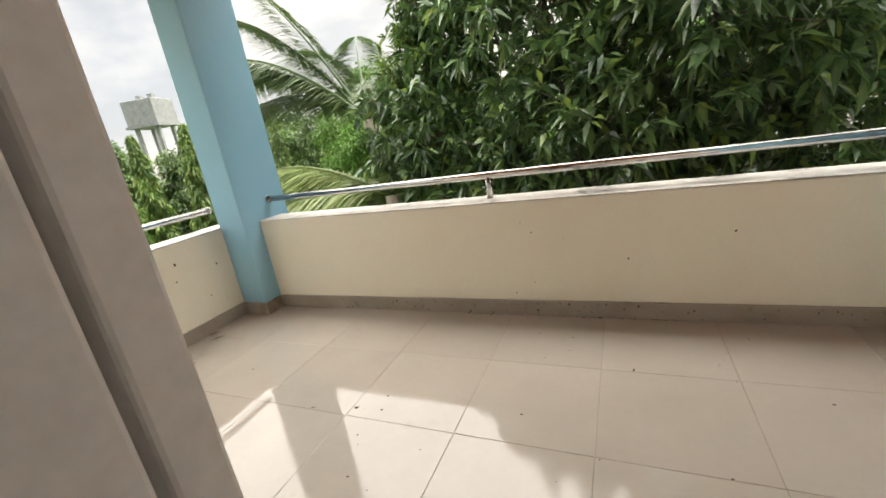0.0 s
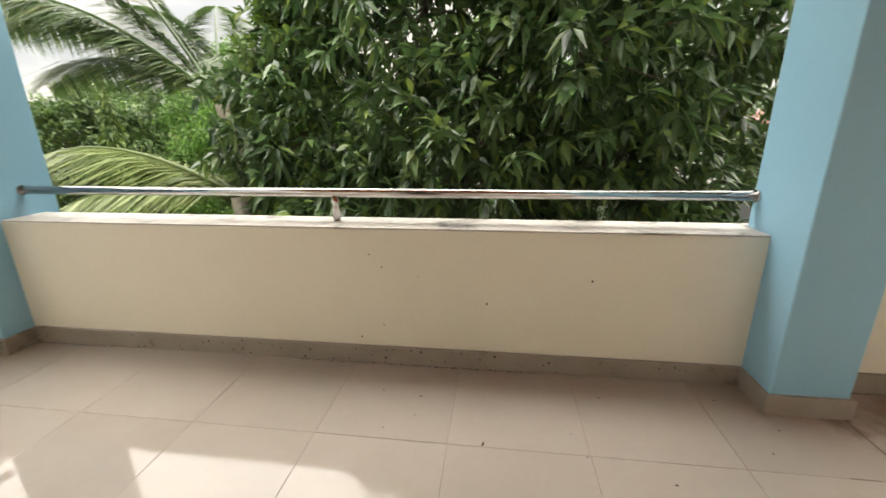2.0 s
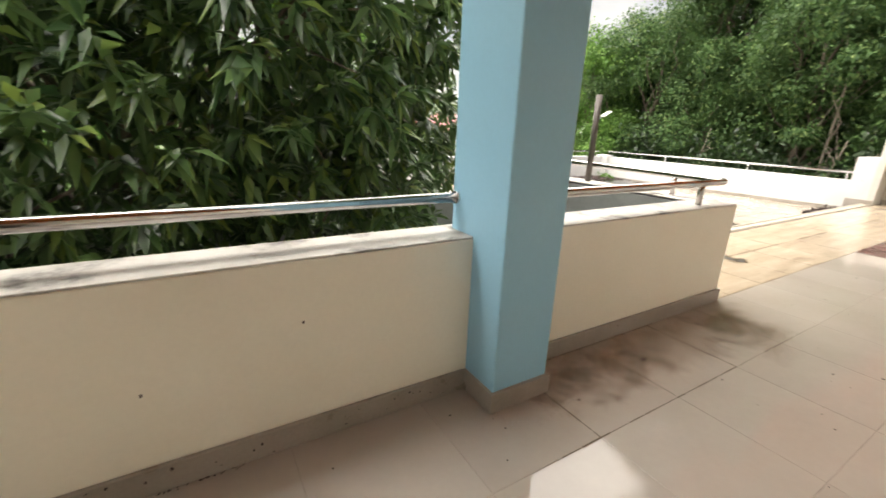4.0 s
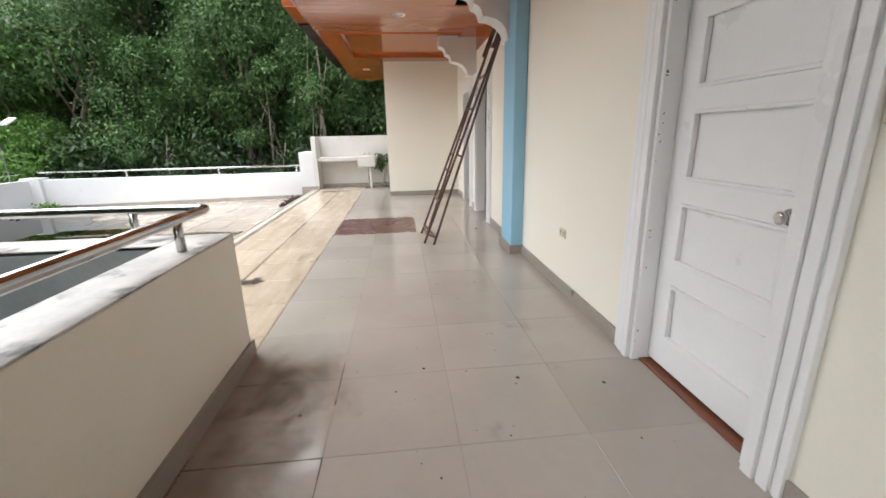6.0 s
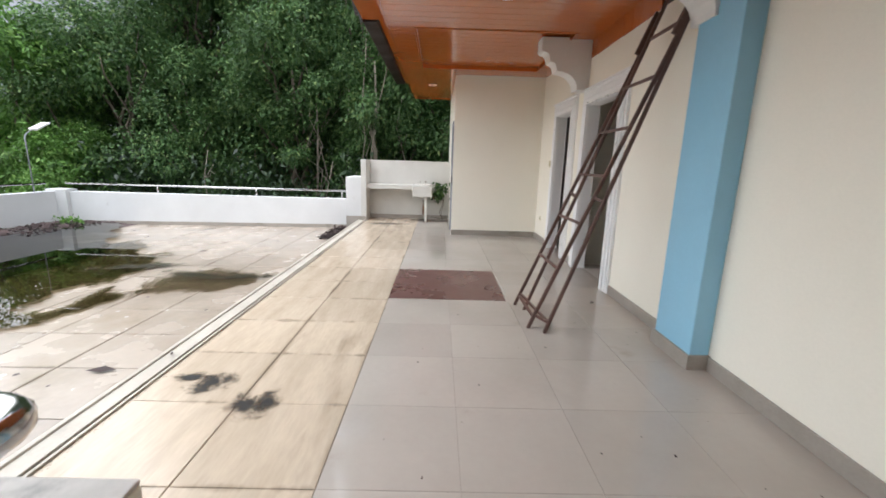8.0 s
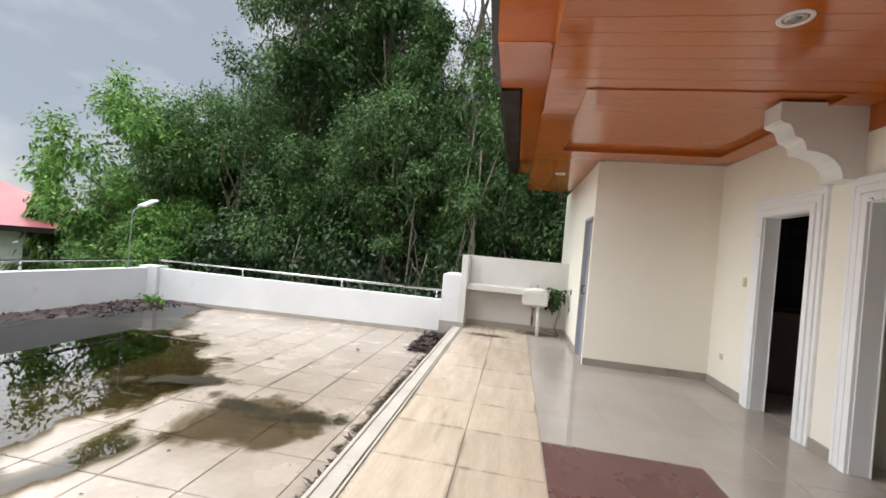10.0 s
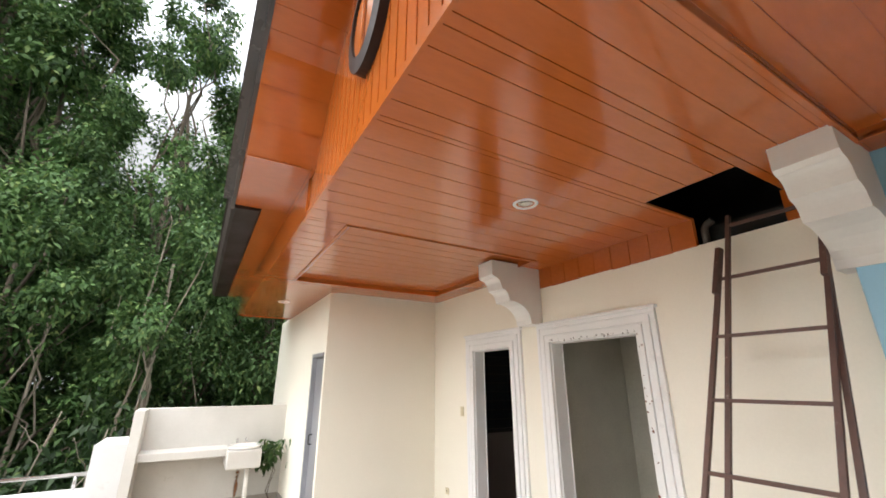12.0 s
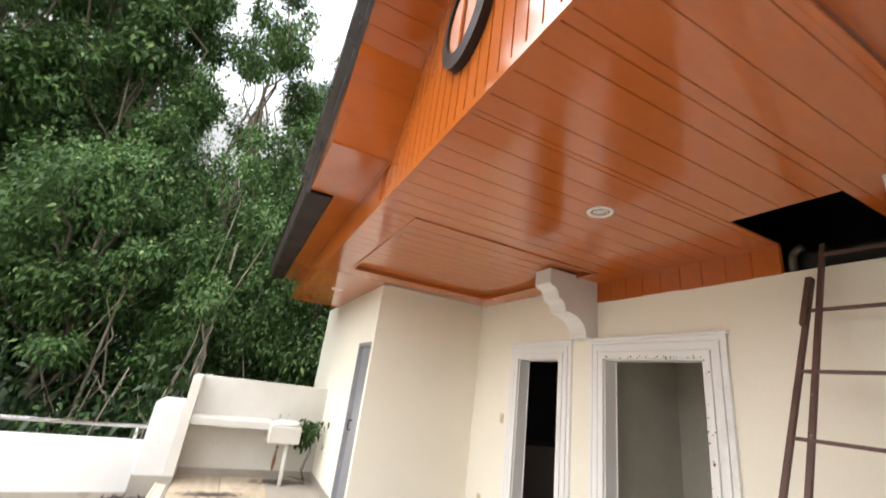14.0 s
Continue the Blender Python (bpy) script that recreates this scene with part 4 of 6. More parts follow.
a, b = DOORS["door_0"]
setting("door_0", boxes((a, 0.819, 2.122, 2.16, 0, HEAD), (a, 0.827, 1.95, 2.112, 0, HEAD), (a, 0.797, 2.112, 2.122, 0, HEAD), (b - 0.14, b, 1.95, 2.16, 0, HEAD), (0.827, b - 0.14, 1.95, 2.16, HEAD - 0.1, HEAD), bevel=0.004),
        "jamb", "open doorway with a scuffed grey-brown frame", "door")
d1 = casing("door_1", *DOORS["door_1"], label="white panelled door, shut, in a stepped white casing", k=0.9)
casing("door_2", *DOORS["door_2"], label="open doorway in a chipped white casing")
casing("door_3", *DOORS["door_3"], label="open doorway to a dark room, white casing")

# leaf of the panelled door: stiles, rails and five sunk panels
a, b = DOORS["door_1"][0] + 0.034, DOORS["door_1"][1] - 0.034
y0, y1 = WALL - 0.118, WALL - 0.08
zs = [(0.03, 0.205), (0.526, 0.657), (0.98, 1.098), (1.438, 1.54), (1.86, HEAD - 0.03)]
bm = boxes((a, a + 0.075, y0, y1, 0.03, HEAD - 0.03), (b - 0.125, b, y0, y1, 0.03, HEAD - 0.03), *[(a + 0.075, b - 0.125, y0, y1, z0, z1) for z0, z1 in zs], bevel=0.0)
leaf = part("leaf", bm, "white_door", d1)
for (_, lo), (hi, _) in zip(zs, zs[1:]):
    bm = boxes((a + 0.075, b - 0.125, y0 + 0.004, y1 - 0.016, lo, hi))
    part("panel", bm, "white_door", leaf)
    bm = bmesh.new()
    for r in [(a + 0.075, b - 0.125, y1 - 0.016, y1 + 0.013, lo, lo + 0.018), (a + 0.075, b - 0.125, y1 - 0.016, y1 + 0.013, hi - 0.018, hi),
              (a + 0.075, a + 0.095, y1 - 0.016, y1 + 0.013, lo + 0.018, hi - 0.018), (b - 0.145, b - 0.125, y1 - 0.016, y1 + 0.013, lo + 0.018, hi - 0.018)]:
        box(bm, *r, bevel=0.004)
    part("moulding", bm, "white_door", leaf)
bm = bmesh.new()
tube(bm, [(a + 0.085, y1 + dy, 1.02) for dy in (0, 0.006, 0.012, 0.03, 0.036, 0.048, 0.056)], 0.02, 18, taper=[0.033, 0.033, 0.017, 0.014, 0.024, 0.026, 0.016])
part("knob", bm, "steel", d1, "round steel door knob")
setting("threshold", boxes((DOORS["door_1"][0] + 0.03, DOORS["door_1"][1] - 0.03, WALL_IN - 0.02, WALL - 0.025, 0, 0.012), bevel=0.003), "threshold", "reddish wooden threshold", "threshold")


def plate(name, x, z, wdt, hgt, label, category, slots):
    ob = thing(name, (x, WALL, z), label, category)
    part("cover", boxes((x - wdt / 2, x + wdt / 2, WALL + 0.0005, WALL + 0.012, z - hgt / 2, z + hgt / 2), bevel=0.003), "ivory", ob)
    for dx, dz, sw, sh, mat_name, dep in slots:
        part("slot" if mat_name == "black" else "rocker", boxes((x + dx - sw / 2, x + dx + sw / 2, WALL + 0.012, WALL + 0.012 + dep, z + dz - sh / 2, z + dz + sh / 2)), mat_name, ob)


plate("socket", 5.75, 0.515, 0.12, 0.075, "ivory plastic double wall socket above the skirting", "socket",
      [(sx + o, sz, 0.006, 0.016, "black", 0.001) for sx in (-0.03, 0.03) for o, sz in ((-0.008, 0.01), (0.008, 0.01), (0.0, -0.014))])
plate("light_switch", 3.485, 1.41, 0.085, 0.125, "ivory plastic light switch beside the door", "switch", [(0, 0, 0.03, 0.06, "ivory", 0.006)])
plate("light_switch", 11.46, 1.40, 0.07, 0.115, "ivory plastic light switch near the dark doorway", "switch", [(0, 0, 0.028, 0.055, "ivory", 0.006)])
plate("socket", 11.85, 0.415, 0.075, 0.075, "small ivory wall socket low in the corner", "socket", [(-0.008, 0, 0.006, 0.016, "black", 0.001), (0.008, 0, 0.006, 0.016, "black", 0.001)])

# ---- ladder ----
lad = thing("ladder", (7.8, 3.35, 0), "rusty brown steel double ladder leaning towards the open hatch", "ladder")


def bar(name, p, q, w=0.027):
    p, q = Vector(p), Vector(q)
    d = (q - p).normalized()
    u = Vector((1, 0, 0)) if abs(d.x) < 0.9 else Vector((0, 0, 1))
    u = (u - d * u.dot(d)).normalized()
    v = d.cross(u)
    bm = bmesh.new()
    c = [(-1, -1), (1, -1), (1, 1), (-1, 1)]
    lo = [bm.verts.new(p + (u * a + v * b) * w / 2) for a, b in c]
    hi = [bm.verts.new(q + (u * a + v * b) * w / 2) for a, b in c]
    bm.faces.new(lo)
    bm.faces.new(hi[::-1])
    for i in range(4):
        bm.faces.new((lo[i], hi[i], hi[(i + 1) % 4], lo[(i + 1) % 4]))
    bmesh.ops.recalc_face_normals(bm, faces=bm.faces[:])
    part(name, bm, "rust", lad)


def on(foot, head, z):
    f, h = Vector(foot), Vector(head)
    return f.lerp(h, (z - f.z) / (h.z - f.z))


A0, A1 = (8.17, 3.345, 0.0), (8.01, 2.33, 2.62)
B0, B1 = (7.59, 3.335, 0.0), (7.455, 2.33, 2.62)
C0, C1 = (7.49, 3.22, 0.0), (7.47, 2.26, 2.80)
D0, D1 = (8.03, 3.28, 0.0), (7.95, 2.26, 2.86)
for p, q in ((A0, A1), (B0, B1), (C0, C1), (D0, D1)):
    bar("stile", p, q, 0.026)
for z in (0.10, 0.53, 0.91, 1.29, 1.655, 2.02, 2.40):
    bar("rung", on(A0, A1, z), on(B0, B1, z), 0.02)
for z in (0.09, 2.78):
    bar("rung", on(C0, C1, z), on(D0, D1, z), 0.02)
for z in (0.12, 1.12):
    bar("tie", on(A0, A1, z), on(D0, D1, z - 0.03), 0.022)
    bar("tie", on(B0, B1, z), on(C0, C1, z - 0.03), 0.022)
bar("hook", on(A0, A1, 2.3) + Vector((0, 0.03, 0)), on(A0, A1, 2.62) + Vector((0, 0.03, 0)), 0.03)
bar("hook", on(B0, B1, 2.3) + Vector((0, 0.03, 0)), on(B0, B1, 2.62) + Vector((0, 0.03, 0)), 0.03)

# maroon panel let into the floor
tagged(part("floor_panel", boxes((8.274, 9.44, 3.415, 4.603, -0.002, 0.003)), "mat"), "dull maroon square panel in the tiled floor", "floor panel")

# free-standing pipe on the stair wall
bm = bmesh.new()
tube(bm, [(4.83, 5.98, TOP), (4.83, 5.98, 1.66)], 0.03, 14)
tagged(part("pipe_post", bm, "steel_dull"), "upright stainless pipe on the stair wall", "post")


# ---- plants ----
def leaf_mesh(name, base, direction, normal, length, width, material, droop=0.25, fold=0.12, simple=False):
    """Many leaves in one mesh: each a blade of four faces, folded along its rib and hanging at the tip."""
    nn = len(base)
    d = direction / np.linalg.norm(direction, axis=1)[:, None]
    s = np.cross(d, normal)
    s /= np.linalg.norm(s, axis=1)[:, None] + 1e-9
    up = np.cross(s, d)
    L, W = length[:, None], width[:, None]
    down = np.array([0, 0, -1.0])
    mid = base + d * L * 0.45 - up * W * fold
    tip = base + d * L + down * L * droop
    ml, mr = base + d * L * 0.42 + s * W * 0.5, base + d * L * 0.42 - s * W * 0.5
    co = np.stack([base, ml, mid, mr, tip], axis=1).reshape(-1, 3)
    tri = np.array([[0, 2, 1], [0, 3, 2], [1, 2, 4], [2, 3, 4]])
    if simple:
        co = np.stack([base, ml, mr, tip], axis=1).reshape(-1, 3)
        tri = np.array([[0, 3, 1], [0, 2, 3]])
    idx = (np.arange(nn)[:, None, None] * (4 if simple else 5) + tri[None]).reshape(-1)
    me = bpy.data.meshes.new(name)
    me.vertices.add(len(co))
    me.vertices.foreach_set("co", co.astype(np.float32).reshape(-1))
    me.loops.add(len(idx))
    me.loops.foreach_set("vertex_index", idx.astype(np.int32))
    me.polygons.add(len(idx) // 3)
    me.polygons.foreach_set("loop_start", np.arange(0, len(idx), 3, dtype=np.int32))
    me.update(calc_edges=True)
    me.validate()
    me.materials.append(M[material])
    return me


def unit(v):
    return v / (np.linalg.norm(v, axis=-1, keepdims=True) + 1e-9)


def whorls(rng, tips, out, per, length, width, spread=0.9, hang=0.35):
    """Leaves set round the ends of twigs."""
    k = len(tips)
    b = np.repeat(tips, per, 0)
    o = np.repeat(out, per, 0)
    d = unit(unit(rng.normal(size=(k * per, 3))) * spread + o * 0.75 + np.array([0, 0, -hang]))
    nrm = unit(rng.normal(size=(k * per, 3)) * 0.5 + np.array([0, 0, 1.0]))
    ln = length * rng.uniform(0.65, 1.25, k * per)
    return b + d * 0.01 + rng.normal(size=(k * per, 3)) * 0.02, d, nrm, ln, width * rng.uniform(0.8, 1.2, k * per)


def limb(bm, p, q, r0, r1, rng, wob=0.08, n=5, sides=7):
    p, q = np.array(p, float), np.array(q, float)
    ln = np.linalg.norm(q - p)
    pts, rad = [], []
    for i in range(n + 1):
        t = i / n
        w = rng.normal(size=3) * wob * ln * (0 if i in (0, n) else 0.5)
        pts.append(tuple(p + (q - p) * t + w))
        rad.append(r0 + (r1 - r0) * t)
    tube(bm, pts, r0, sides, taper=rad)
    return pts


def broad_tree(name, seed, height, radius, trunk_h, clumps, leaves, leaf_len, leaf_mat, bark, label, lobes=9, squash=0.8, trunk_r=0.16, group="", crown_lo=None):
    """A tree at the origin: tapered trunk, limbs, and a crown of leaf clumps with gaps between its lobes."""
    rng = np.random.default_rng(seed)
    ob = thing(name, (0, 0, 0), label, "tree", group)
    bm = bmesh.new()
    lean = rng.normal(size=2) * 0.015 * height
    top = (lean[0], lean[1], height * 0.82)
    trunk = limb(bm, (0, 0, -0.2), top, trunk_r, trunk_r * 0.3, rng, 0.03, 7, 9)
    part("trunk", bm, bark, ob)
    lobe_c, lobe_r = [], []
    bm = bmesh.new()
    lo = crown_lo if crown_lo is not None else trunk_h
    for i in range(lobes):
        f = (i + 0.5) / lobes
        z = lo + (height - lo) * f
        wide = math.sin(math.pi * min(0.97, 0.16 + 0.8 * f)) ** 0.7
        ang = i * 2.4 + rng.uniform(-0.4, 0.4)
        rr = radius * wide * rng.uniform(0.3, 0.95)
        c = np.array([lean[0] * f + rr * math.cos(ang), lean[1] * f + rr * math.sin(ang), z])
        lobe_c.append(c)
        lobe_r.append(radius * rng.uniform(0.22, 0.40))
        k = min(6, max(1, int(f * 6)))
        limb(bm, trunk[k], c, trunk_r * 0.4, trunk_r * 0.08, rng, 0.1, 5, 6)
    part("limb_structure", bm, bark, ob)
    lobe_c, lobe_r = np.array(lobe_c), np.array(lobe_r)
    pick = rng.integers(0, lobes, clumps)
    v = unit(rng.normal(size=(clumps, 3)))
    rad = lobe_r[pick] * rng.uniform(0.45, 1.0, clumps) ** 0.6
    c = lobe_c[pick] + v * rad[:, None] * np.array([1, 1, squash])
    per = leaves // clumps
    tips = np.repeat(c, per, 0) + rng.normal(size=(clumps * per, 3)) * radius * 0.07
    out = np.repeat(v, per, 0)
    b, d, nr, ln, wd = whorls(rng, tips, out, 1, leaf_len, leaf_len * 0.45, 1.0, 0.35)
    nr = unit(out * 0.8 + np.array([0, 0, 0.7]) + rng.normal(size=out.shape) * 0.35)
    crown = new("crown", leaf_mesh("crown", b, d, nr, ln, wd, leaf_mat, simple=True))
    crown.parent = ob
    return ob


def place_tree(src, x, y, z, turn, size):
    return copy_thing(src, pose(x, y, z, 0, 0, turn) @ Matrix.Diagonal((size, size, size, 1)))


# mango tree close to the balcony
rng = np.random.default_rng(5)
mango = thing("mango_tree", (0.9, 8.6, GROUND), "dense mango tree with long drooping dark leaves", "tree")
bm = bmesh.new()
tr = limb(bm, (0.9, 8.9, GROUND), (0.9, 8.8, 0.2), 0.24, 0.16, rng, 0.04, 6, 10)
part("trunk", bm, "bark", mango)
lobes = np.array([[-1.4, 8.0, 1.3, 1.25], [-0.4, 7.4, 0.1, 1.2], [0.8, 7.0, 1.0, 1.2], [1.9, 6.9, 1.9, 1.2], [2.6, 7.5, 0.5, 1.15], [0.3, 7.5, 2.6, 1.3],
                  [-0.9, 8.3, 2.7, 1.0], [1.4, 7.3, -0.7, 1.3], [2.9, 7.6, 2.5, 1.2], [-0.6, 7.9, -1.3, 1.3], [1.6, 7.6, 3.4, 1.4], [0.2, 8.3, 3.8, 1.2],
                  [3.2, 8.2, -0.6, 1.2], [2.8, 8.4, 3.8, 1.3], [1.0, 8.6, 0.6, 1.8], [3.6, 8.6, 1.4, 1.3], [-1.0, 8.6, -0.3, 1.0]])
bm = bmesh.new()
for x, y, z, r in lobes:
    limb(bm, tr[-1] if z > 0 else tr[-2], (x, y, z), 0.09, 0.02, rng, 0.1, 6, 6)
    for _ in range(7):
        v = unit(rng.normal(size=3)) * r * 0.85
        limb(bm, (x, y, z), (x + v[0], y + v[1], z + v[2]), 0.018, 0.006, rng, 0.1, 3, 5)
part("limb_structure", bm, "bark", mango)
NW = 4600
pick = rng.integers(0, len(lobes), NW)
v = unit(rng.normal(size=(NW, 3)) + np.array([0, -0.5, 0.1]))
c = lobes[pick, :3] + v * (lobes[pick, 3] * rng.uniform(0.55, 1.05, NW))[:, None]
keep = c[:, 1] > 5.75
b, d, nr, ln, wd = whorls(rng, c[keep], v[keep], 11, 0.2, 0.068, 1.25, 0.2)
crown = new("crown", leaf_mesh("mango_crown", b, d, nr, ln, wd, "leaf_mango", droop=0.32, fold=0.22))
crown.parent = mango
crown.matrix_parent_inverse = mango.matrix_basis.inverted()


# coconut palm
def frond(rng, bm, origin, yaw, rise, length, hang):
    o = np.array(origin)
    h = np.array([math.cos(yaw), math.sin(yaw), 0])
    pts = []
    for i in range(13):
        t = i / 12
        pts.append(o + h * length * t * (1 - 0.12 * t) + np.array([0, 0, 1]) * length * (rise * t - hang * t * t))
    tube(bm, [tuple(p) for p in pts], 0.03, 6, taper=[0.032 * (1 - 0.85 * i / 12) + 0.004 for i in range(13)])
    pts = np.array(pts)
    bs, ds, ns, ls = [], [], [], []
    side = np.cross(h, [0, 0, 1])
    for k in range(210):
        t = 0.1 + 0.89 * k / 209
        f = t * 12
        i = min(int(f), 11)
        p = pts[i] + (pts[i + 1] - pts[i]) * (f - i)
        tang = unit(pts[i + 1] - pts[i])
        for s in (-1, 1):
            bs.append(p)
            ds.append(unit(side * s + tang * 0.65 + np.array([0, 0, -0.15 - 0.4 * rng.random()])))
            ns.append(np.array([0, 0, 1.0]) + side * s * 0.3 + rng.normal(size=3) * 0.1)
            ls.append(length * (0.27 * math.sin(math.pi * min(1, 0.2 + 0.72 * t)) + 0.03) * rng.uniform(0.85, 1.1))
    return bs, ds, ns, ls


def palm(x, y, z, seed, rows, label, leaf="leaf_palm"):
    rng = np.random.default_rng(seed)
    ob = thing("coconut_palm", (x, y, GROUND), label, "palm tree")
    bm = bmesh.new()
    limb(bm, (x + 0.3, y + 0.3, GROUND), (x, y, z), 0.17, 0.12, rng, 0.02, 8, 10)
    part("trunk", bm, "bark_pale", ob)
    for yaw, rise, length, hang in rows:
        bm = bmesh.new()
        bs, ds, ns, ls = frond(rng, bm, (x, y, z), radians(yaw), rise, length, hang)
        fr = part("frond", bm, leaf, ob)
        ls = np.array(ls)
        lf = new("blade", leaf_mesh("leaflets", np.array(bs), np.array(ds), np.array(ns), ls, np.full(len(ls), 0.03), leaf, droop=0.22, fold=0.2))
        lf.parent = fr


palm(-3.55, 9.35, 1.75, 3, [(185, 1.35, 3.0, 0.55), (190, 0.95, 4.0, 0.65), (180, 0.7, 3.8, 0.6), (150, 1.2, 3.2, 0.6), (120, 1.3, 3.0, 0.6), (60, 0.9, 3.2, 0.7),
                            (10, 0.9, 3.0, 0.8), (320, 0.8, 3.0, 0.8), (215, 1.1, 3.2, 0.7), (172, 1.6, 2.8, 0.5)],
     "coconut palm with long feathery fronds")
palm(-2.15, 7.4, 0.5, 8, [(180, 0.573, 3.2, 0.417), (200, 0.4, 2.6, 0.5), (150, 0.45, 2.6, 0.55), (120, 0.5, 2.0, 0.8)], "young coconut palm with arching pale fronds", "leaf_palm_pale")

# forest behind the terrace
FT = [broad_tree("forest_tree", 11, 16, 3.0, 4.0, 460, 42000, 0.145, "leaf_forest", "bark", "tall dense forest tree with dark green leaves", 27, crown_lo=3.0, group="forest trees"),
      broad_tree("forest_tree", 23, 14, 1.8, 4.0, 270, 24000, 0.13, "leaf_forest", "bark", "slender forest tree with pale forked limbs", 20, crown_lo=4.0, trunk_r=0.11, group="forest trees"),
      broad_tree("forest_tree", 37, 10, 3.4, 2.0, 400, 34000, 0.145, "leaf_forest", "bark", "spreading forest tree with dark green leaves", 22, crown_lo=1.2, group="forest trees")]
BT = broad_tree("green_tree", 41, 9, 3.0, 2.5, 360, 28000, 0.18, "leaf_bright", "bark", "bright green leafy tree beyond the terrace", 20, crown_lo=2.0, group="bright green trees")
# kind, x, y, turn, size
SPOTS = [(0, 20.0, 13.2, 0, 1.13), (1, 20.0, 9.6, 40, 1.27), (2, 19.4, 3.6, 100, 1.0), (1, 20.2, 6.8, 160, 1.02), (2, 18.6, 9.0, 220, 0.95), (2, 18.2, 14.2, 20, 0.95),
         (0, 22.5, 12.0, 80, 1.1), (1, 21.5, 3.0, 10, 1.15), (2, 20.5, 0.2, 70, 1.2), (0, 25.5, 11.0, 140, 0.95), (2, 19.2, 1.2, 200, 1.0), (1, 24.0, 5.0, 250, 1.0),
         (2, 18.4, 12.0, 300, 0.8), (2, 21.0, 10.0, 260, 1.15), (0, 26.0, 2.0, 30, 0.9), (1, 20.4, 11.4, 330, 1.36), (2, 22.0, 17.4, 60, 0.9), (2, 27.0, 17.0, 200, 0.9),
         (2, 19.5, -3.0, 45, 1.0), (2, 25.0, 8.0, 310, 1.1), (2, 18.9, 5.4, 150, 0.75), (2, 22.6, 6.4, 50, 1.15), (2, 23.5, 14.5, 130, 1.1), (2, 21.0, 15.0, 210, 1.0)]
used = [False] * 3
for kind, x, y, turn, size in SPOTS:
    if not used[kind]:
        FT[kind].matrix_basis = pose(x, y, GROUND, 0, 0, turn) @ Matrix.Diagonal((size, size, size, 1))
        used[kind] = True
    else:
        place_tree(FT[kind], x, y, GROUND, turn, size)
BT.matrix_basis = pose(17.9, 17.0, GROUND, 0, 0, 0)
for x, y, turn, size in [(20.6, 19.0, 90, 0.9), (8.0, 18.5, 30, 0.9), (4.5, 17.5, 140, 0.95), (1.0, 16.5, 300, 0.9), (16.2, 14.9, 210, 0.6)]:
    place_tree(BT, x, y, GROUND, turn, size)

broad_tree("sparse_tree", 52, 9.5, 1.8, 6.0, 120, 6000, 0.13, "leaf_forest", "bark_pale", "thin forest tree with bare pale forked limbs", 7, crown_lo=5.5, trunk_r=0.085).matrix_basis = pose(17.0, 6.1, GROUND, 0, 0, 30)
broad_tree("sparse_tree", 58, 8.5, 1.6, 5.0, 100, 5000, 0.13, "leaf_forest", "bark_pale", "thin forest tree with bare pale forked limbs", 6, crown_lo=4.8, trunk_r=0.065).matrix_basis = pose(17.4, 8.0, GROUND, 0, 0, 150)

# dry bare branches standing in the undergrowth
rng = np.random.default_rng(88)
dry = thing("bare_shrub", (16.0, 7.4, GROUND), "dry leafless shrub with thin pale branches", "shrub")
for x, y, ang in [(15.9, 6.8, 1.9), (16.0, 7.8, 2.2), (16.1, 11.0, 2.0)]:
    bm = bmesh.new()
    top = (x - 0.3, y + math.cos(ang) * 1.3, rng.uniform(0.9, 1.7))
    stem = limb(bm, (x, y, GROUND), top, 0.03, 0.008, rng, 0.04, 7, 6)
    for k in (3, 4, 5, 6, 6):
        p = np.array(stem[k])
        v = unit(rng.normal(size=3) * np.array([0.4, 1.0, 0.6]) + np.array([0, 0, 0.5])) * rng.uniform(0.5, 1.1)
        limb(bm, p, p + v, 0.010, 0.003, rng, 0.1, 4, 5)
    part("branch", bm, "bark_pale", dry)

# undergrowth behind the terrace walls
rng = np.random.default_rng(77)
cx = np.concatenate([rng.uniform(15.9, 20, 700), rng.uniform(3, 16, 350)])
cy = np.concatenate([rng.uniform(-4, 15, 700), rng.uniform(14.2, 17, 350)])
cz = GROUND + rng.uniform(0.2, 3.9, len(cx)) * rng.uniform(0.5, 1.0, len(cx))
c = np.stack([cx, cy, cz], 1)
hx, hy = rng.uniform(15.9, 17.6, 420), rng.uniform(-2, 15, 420)             # taller bushes close behind the parapet
c = np.concatenate([c, np.stack([hx, hy, rng.uniform(-1.6, 0.75, 420) + 0.55 * np.sin(hy * 1.7 + hx)], 1)])
tips = np.repeat(c, 40, 0) + rng.normal(size=(len(c) * 40, 3)) * 0.32
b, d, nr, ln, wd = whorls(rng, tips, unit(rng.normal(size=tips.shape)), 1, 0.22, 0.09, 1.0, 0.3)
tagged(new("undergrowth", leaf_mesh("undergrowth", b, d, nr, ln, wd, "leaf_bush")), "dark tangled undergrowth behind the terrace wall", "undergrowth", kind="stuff")


